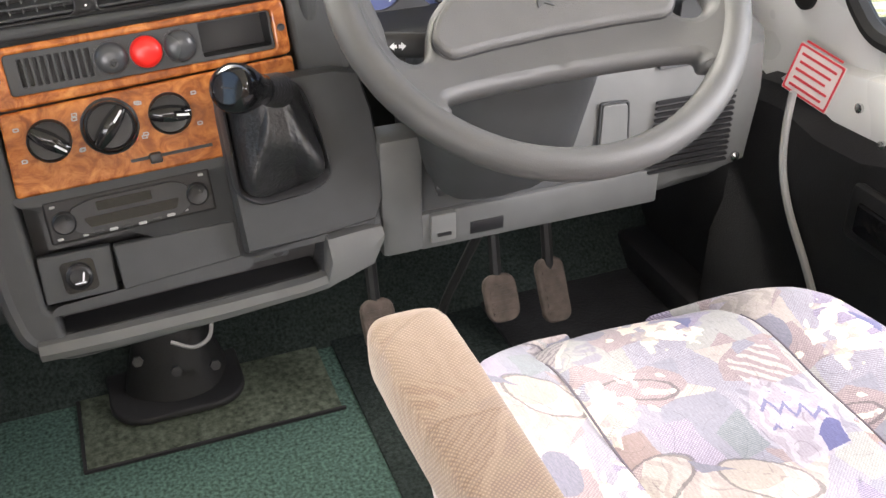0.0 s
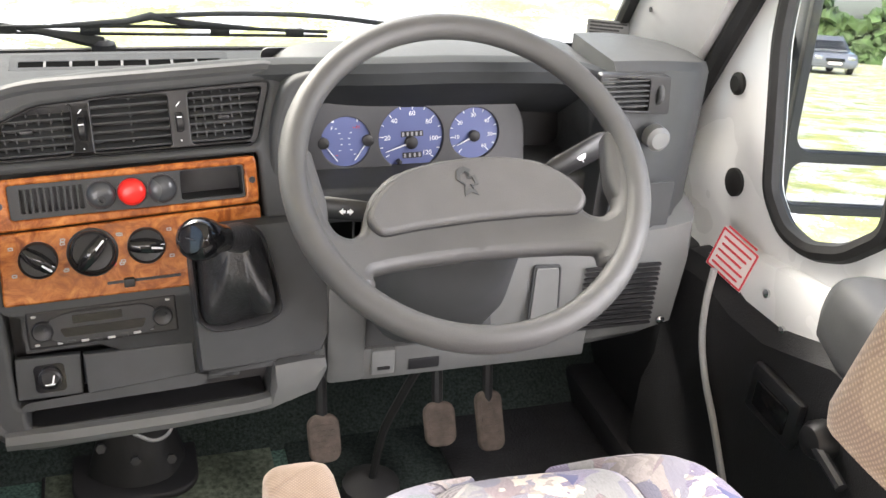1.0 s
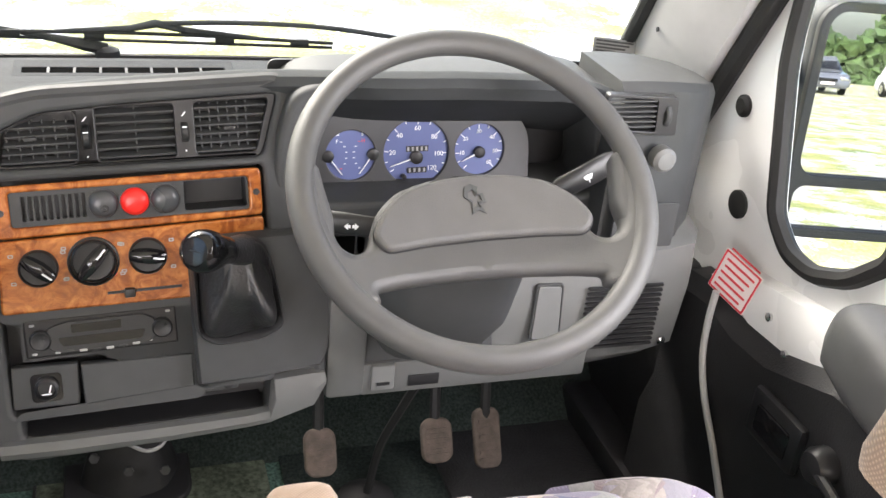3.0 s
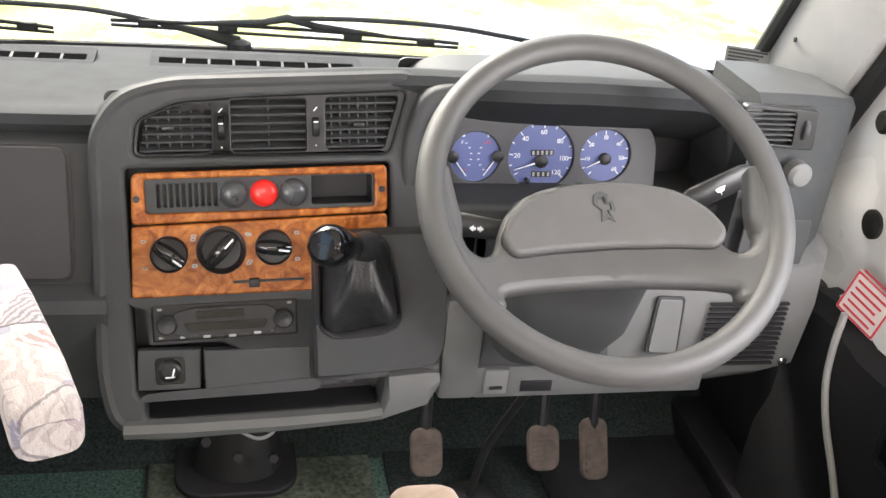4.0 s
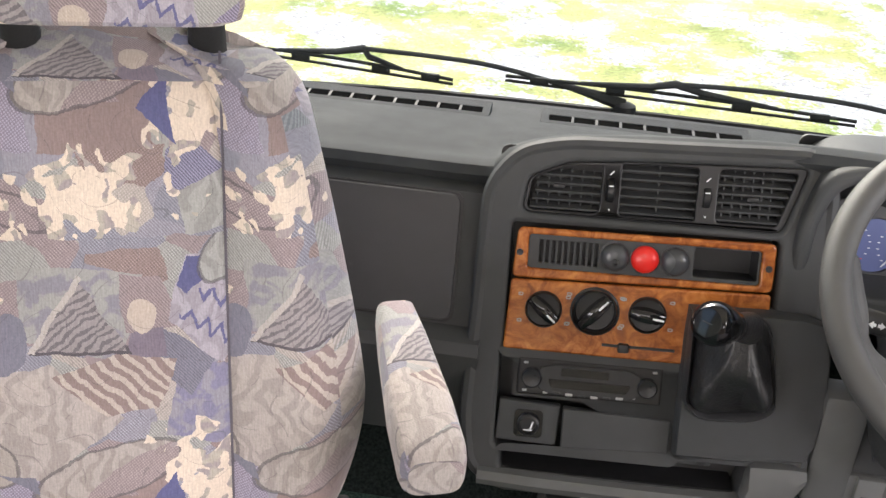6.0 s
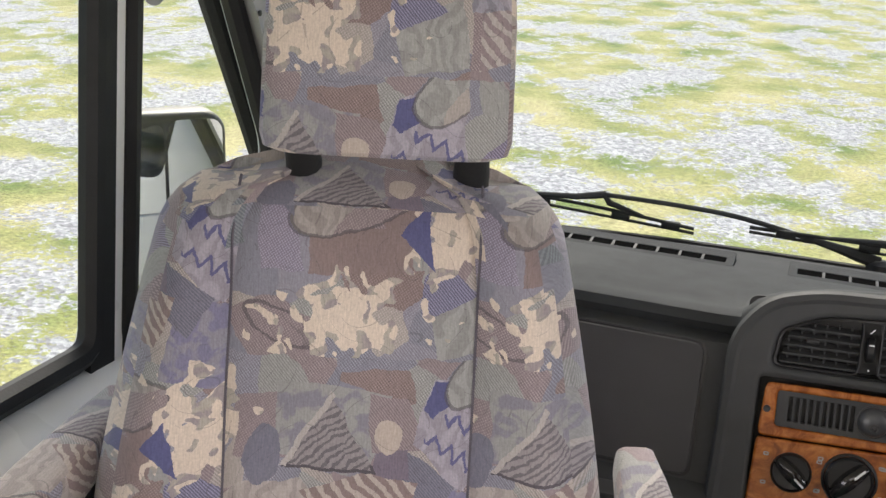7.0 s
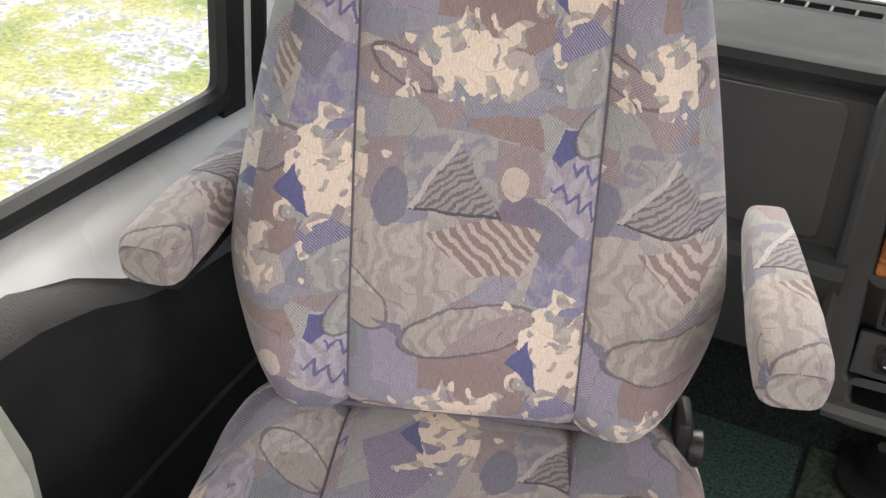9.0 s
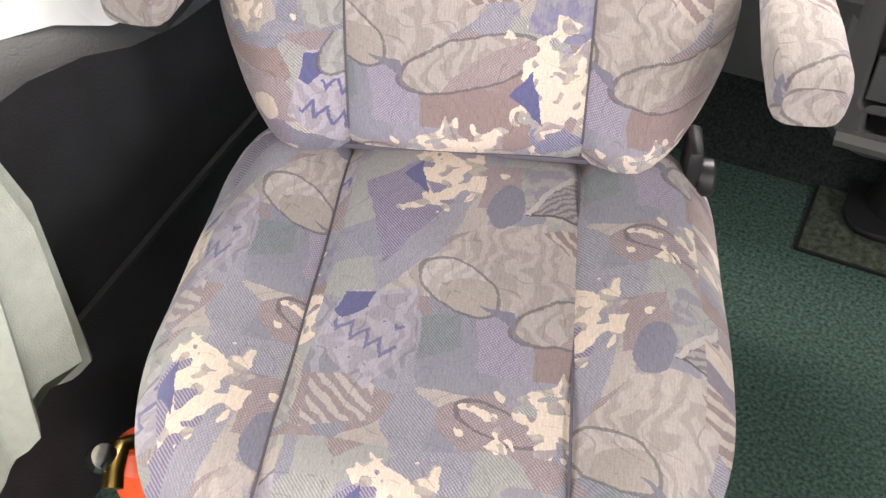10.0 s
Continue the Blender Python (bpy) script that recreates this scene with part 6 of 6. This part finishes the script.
def back_bulge(x, t, w):
    """How far the backrest's padding stands forward."""
    u = x / w
    s = min(SEAM, w * 0.55) / w
    edge = max(0.0, (abs(u) - 0.76) / 0.24)
    d = 0.006 * (1 - u * u) + 0.020 * math.exp(-((abs(u) - 0.76) / 0.15) ** 2) - 0.046 * edge ** 2.6
    d -= 0.007 * math.exp(-((abs(u) - s) * w / 0.0045) ** 2)
    d += 0.012 * math.sin(t * 3.14) - 0.05 * max(0.0, (t - 0.86) / 0.14) ** 2 - 0.025 * max(0.0, (0.07 - t) / 0.07) ** 2
    return d + 0.0013 * math.sin(19 * t + 27 * x)


def backrest_mesh(z0, height, slope, thick):
    fr, bk = [], []
    for j in range(41):
        t = j / 40
        z = z0 + height * t
        w = back_width(t)
        if t > 0.86:
            w *= math.sqrt(max(0.2, 1 - ((t - 0.86) / 0.155) ** 2.6))
        xs = columns(w)
        fr.append([(x, 0.012 - slope * (z - z0) + back_bulge(x, t, w), z - 0.012 * (1 if t > 0.97 else 0) * abs(x / w)) for x in xs])
        bk.append([(x * 0.95, 0.012 - slope * (z - z0) - thick * (1 - 0.4 * t), z) for x in xs])
    bm = quilted(fr, bk)
    bmesh.ops.translate(bm, verts=bm.verts, vec=(0, 0, -z0))
    cloth_uv(bm, False)
    bmesh.ops.translate(bm, verts=bm.verts, vec=(0, 0, z0))
    return bm


def arm_mesh(length, w, h):
    """An upholstered arm rest along local y, from 0 back to -length; rounded, deeper at its tip."""
    secs = []
    for y, s, hh in ((0.0, 0.80, 0.72), (-0.008, 0.94, 0.9), (-0.02, 1.0, 1.0), (-0.08, 1.0, 1.0), (-length * 0.5, 0.93, 0.95), (-length * 0.8, 0.80, 0.9), (-length, 0.66, 0.8)):
        secs.append([(x, y, z) for x, z in sup(w / 2 * s, h / 2 * hh, 0.5, 28)])
    bm = loft(secs)
    bmesh.ops.recalc_face_normals(bm, faces=bm.faces)
    cloth_uv(bm, True, mid=(0.19, 0.235))
    return bm


def captain_seat(name, label, m, z, mat_cloth, mat_back, mat_arm, arms, head=True, head_x=0.0, head_y=0.0, arm_len=0.235, slope=0.30, height=0.475, half=0.243, front=2.7, back_y=0.0):
    s = thing(name, label, "seat", "cab seats", m)
    part("cushion", cushion_mesh(half, 0.47, 0.115, z, front), mat_cloth, s)
    part("backrest", backrest_mesh(z + 0.005, height, slope, 0.12), mat_back, s).matrix_basis = T((0, back_y, 0))
    for sx in (-1, 1):
        seam = []
        for j in range(20):
            t = 0.02 + 0.95 * j / 19
            w = back_width(t)
            zz = z + 0.005 + height * t
            seam.append((sx * SEAM * 0.999, back_y + 0.0125 - slope * height * t + back_bulge(SEAM, t, w), zz))
        part("seam", tube(seam, 0.0014, 5), STITCH, s)
        lines = []
        for j in range(18):
            v = 0.05 + 0.80 * j / 17
            lines.append((sx * SEAM, -0.03 + 0.5 * v, z + 0.0004 + cushion_height(SEAM, v, cushion_width(v, half, front))))
        part("seam", tube(lines, 0.0013, 6), STITCH, s)
    part("seam", tube([(-0.20 + 0.4 * i / 12, -0.004, z + 0.008) for i in range(13)], 0.004, 6), STITCH, s)
    if head:
        hz = z + height + 0.022
        hy = -slope * (hz - z) + 0.035 + head_y
        hs = []
        for t, sc in ((0, 0.86), (0.02, 0.97), (0.07, 1.0), (0.5, 1.0), (0.9, 0.95), (0.97, 0.86), (1.0, 0.7)):
            zz = hz + 0.225 * t
            hs.append([(x, y + hy - 0.22 * (zz - hz), zz) for x, y in sup(0.115 * sc * (1 - 0.03 * t), 0.045 * sc, 0.35, 36, head_x, -0.03)])
        hb_ = loft(hs)
        bmesh.ops.recalc_face_normals(hb_, faces=hb_.faces)
        cloth_uv(hb_, False, (0, 0), (0, 0), (0.265, 0.70))
        part("headrest", hb_, mat_back, s)
        for sx in (-1, 1):
            part("headrest_post", tube([(head_x + sx * 0.08, hy - 0.035, hz + 0.01), (head_x + sx * 0.08, hy - 0.075, hz - 0.06)], [0.016, 0.019], 12), RUBBER, s)
    for ax_, ay, az, tilt, yawd in arms:
        a = part("armrest", arm_mesh(arm_len, 0.062, 0.056), mat_arm, s)
        a.matrix_basis = pose(ax_, ay, az, tilt, 0, yawd)
        b = part("armrest_base", loft([[(x, y, zz) for x, zz in sup(0.020 * k, 0.016, 0.6, 16, 0, -0.032)] for y, k in ((-0.03, 0.8), (-0.06, 1), (-0.20, 1))]), BLACK, s)
        b.matrix_basis = pose(ax_, ay, az, tilt, 0, yawd)
    part("hinge", box((-0.222, -0.022, z + 0.005), (0.016, 0.05, 0.05), 0.006), BLACK, s)
    part("hinge_knob", lathe([(0.017, 0), (0.019, 0.004), (0.019, 0.014), (0.014, 0.017)], T((-0.228, -0.012, z - 0.010)) @ Matrix.Rotation(radians(-90), 4, "Y"), 14), BLACK, s)
    part("seat_frame", box((0, 0.2, z - 0.14), (0.40, 0.40, 0.06), 0.01), RUBBER, s)
    part("pedestal", box((0, 0.18, (z - 0.17) / 2 + 0.002), (0.34, 0.34, z - 0.17), 0.01), BLACK, s)
    return s


PS = captain_seat("passenger_seat", "swivelled cab seat in patterned mauve, blue and cream cloth", pose(-0.442, -0.388, 0, 0, 0, 200), 0.435, FABRIC, FABRIC, FABRIC,
                  ((0.294, 0.030, 0.610, -3, -9), (-0.286, 0.088, 0.588, -6, 0)), head_x=-0.022, half=0.247)
DS = captain_seat("driver_seat", "driver seat in patterned cloth with a worn brown armrest", pose(0.462, -0.722, 0, 0, 0, 0), 0.395, FABRIC, FABRIC_WARM, FABRIC_WARM,
                  ((-0.300, 0.27, 0.568, -2, 0),), True, head_y=0.045, head_x=-0.02, arm_len=0.36, slope=0.38, half=0.262, front=4.5, back_y=-0.03)
skirt = part("side_flap", box((-0.235, 0.12, 0.33), (0.012, 0.40, 0.12), 0.004), BEIGE, DS, "beige flap beside the cushion")

# ---- curtain, floor things ----
cur = thing("curtain", "sage green curtain gathered and tied back by the door", "curtain")
secs = []
for z, w, dx, dy in ((1.36, 0.12, 0, 0.03), (1.1, 0.11, 0, 0.035), (0.85, 0.10, 0.0, 0.04), (0.72, 0.085, 0.005, 0.045), (0.60, 0.055, 0.01, 0.04), (0.57, 0.055, 0.01, 0.04), (0.50, 0.075, 0.015, 0.03), (0.40, 0.09, 0.015, 0.010), (0.32, 0.10, 0.015, -0.005)):
    ring = []
    for i in range(64):
        a = 6.28319 * i / 64
        f = 1 + 0.22 * math.sin(9 * a + z * 2) + 0.08 * math.sin(17 * a)
        ring.append((-0.735 + dx + 0.40 * w * f * math.cos(a), -0.79 + dy + w * f * math.sin(a), z + (0.03 * math.sin(3 * a) if z < 0.35 else 0)))
    secs.append(ring)
part("cloth", loft(secs), LINEN, cur)
part("tie_band", tube([(-0.725 + 0.026 * math.cos(a), -0.785 + 0.056 * math.sin(a), 0.585 + 0.01 * math.sin(a)) for a in [6.28319 * i / 24 for i in range(24)]], 0.008, 8, True), LINEN, cur)
ext = thing("fire_extinguisher", "small red cylinder with brass valve on the floor", "extinguisher")
part("body", lathe([(0.035, 0.0), (0.04, 0.01), (0.04, 0.16), (0.034, 0.185), (0.015, 0.20), (0.014, 0.21)], T((-0.668, -0.690, 0.0))), ORANGE, ext)
part("valve", tube([(-0.668, -0.690, 0.20), (-0.668, -0.715, 0.222), (-0.655, -0.74, 0.222), (-0.648, -0.752, 0.215)], 0.011, 10), BRASS, ext)
part("gauge", lathe([(0.013, 0), (0.015, 0.006), (0.013, 0.02), (0.006, 0.022)], T((-0.678, -0.735, 0.222)) @ Matrix.Rotation(radians(40), 4, "Y")), CHROME, ext)
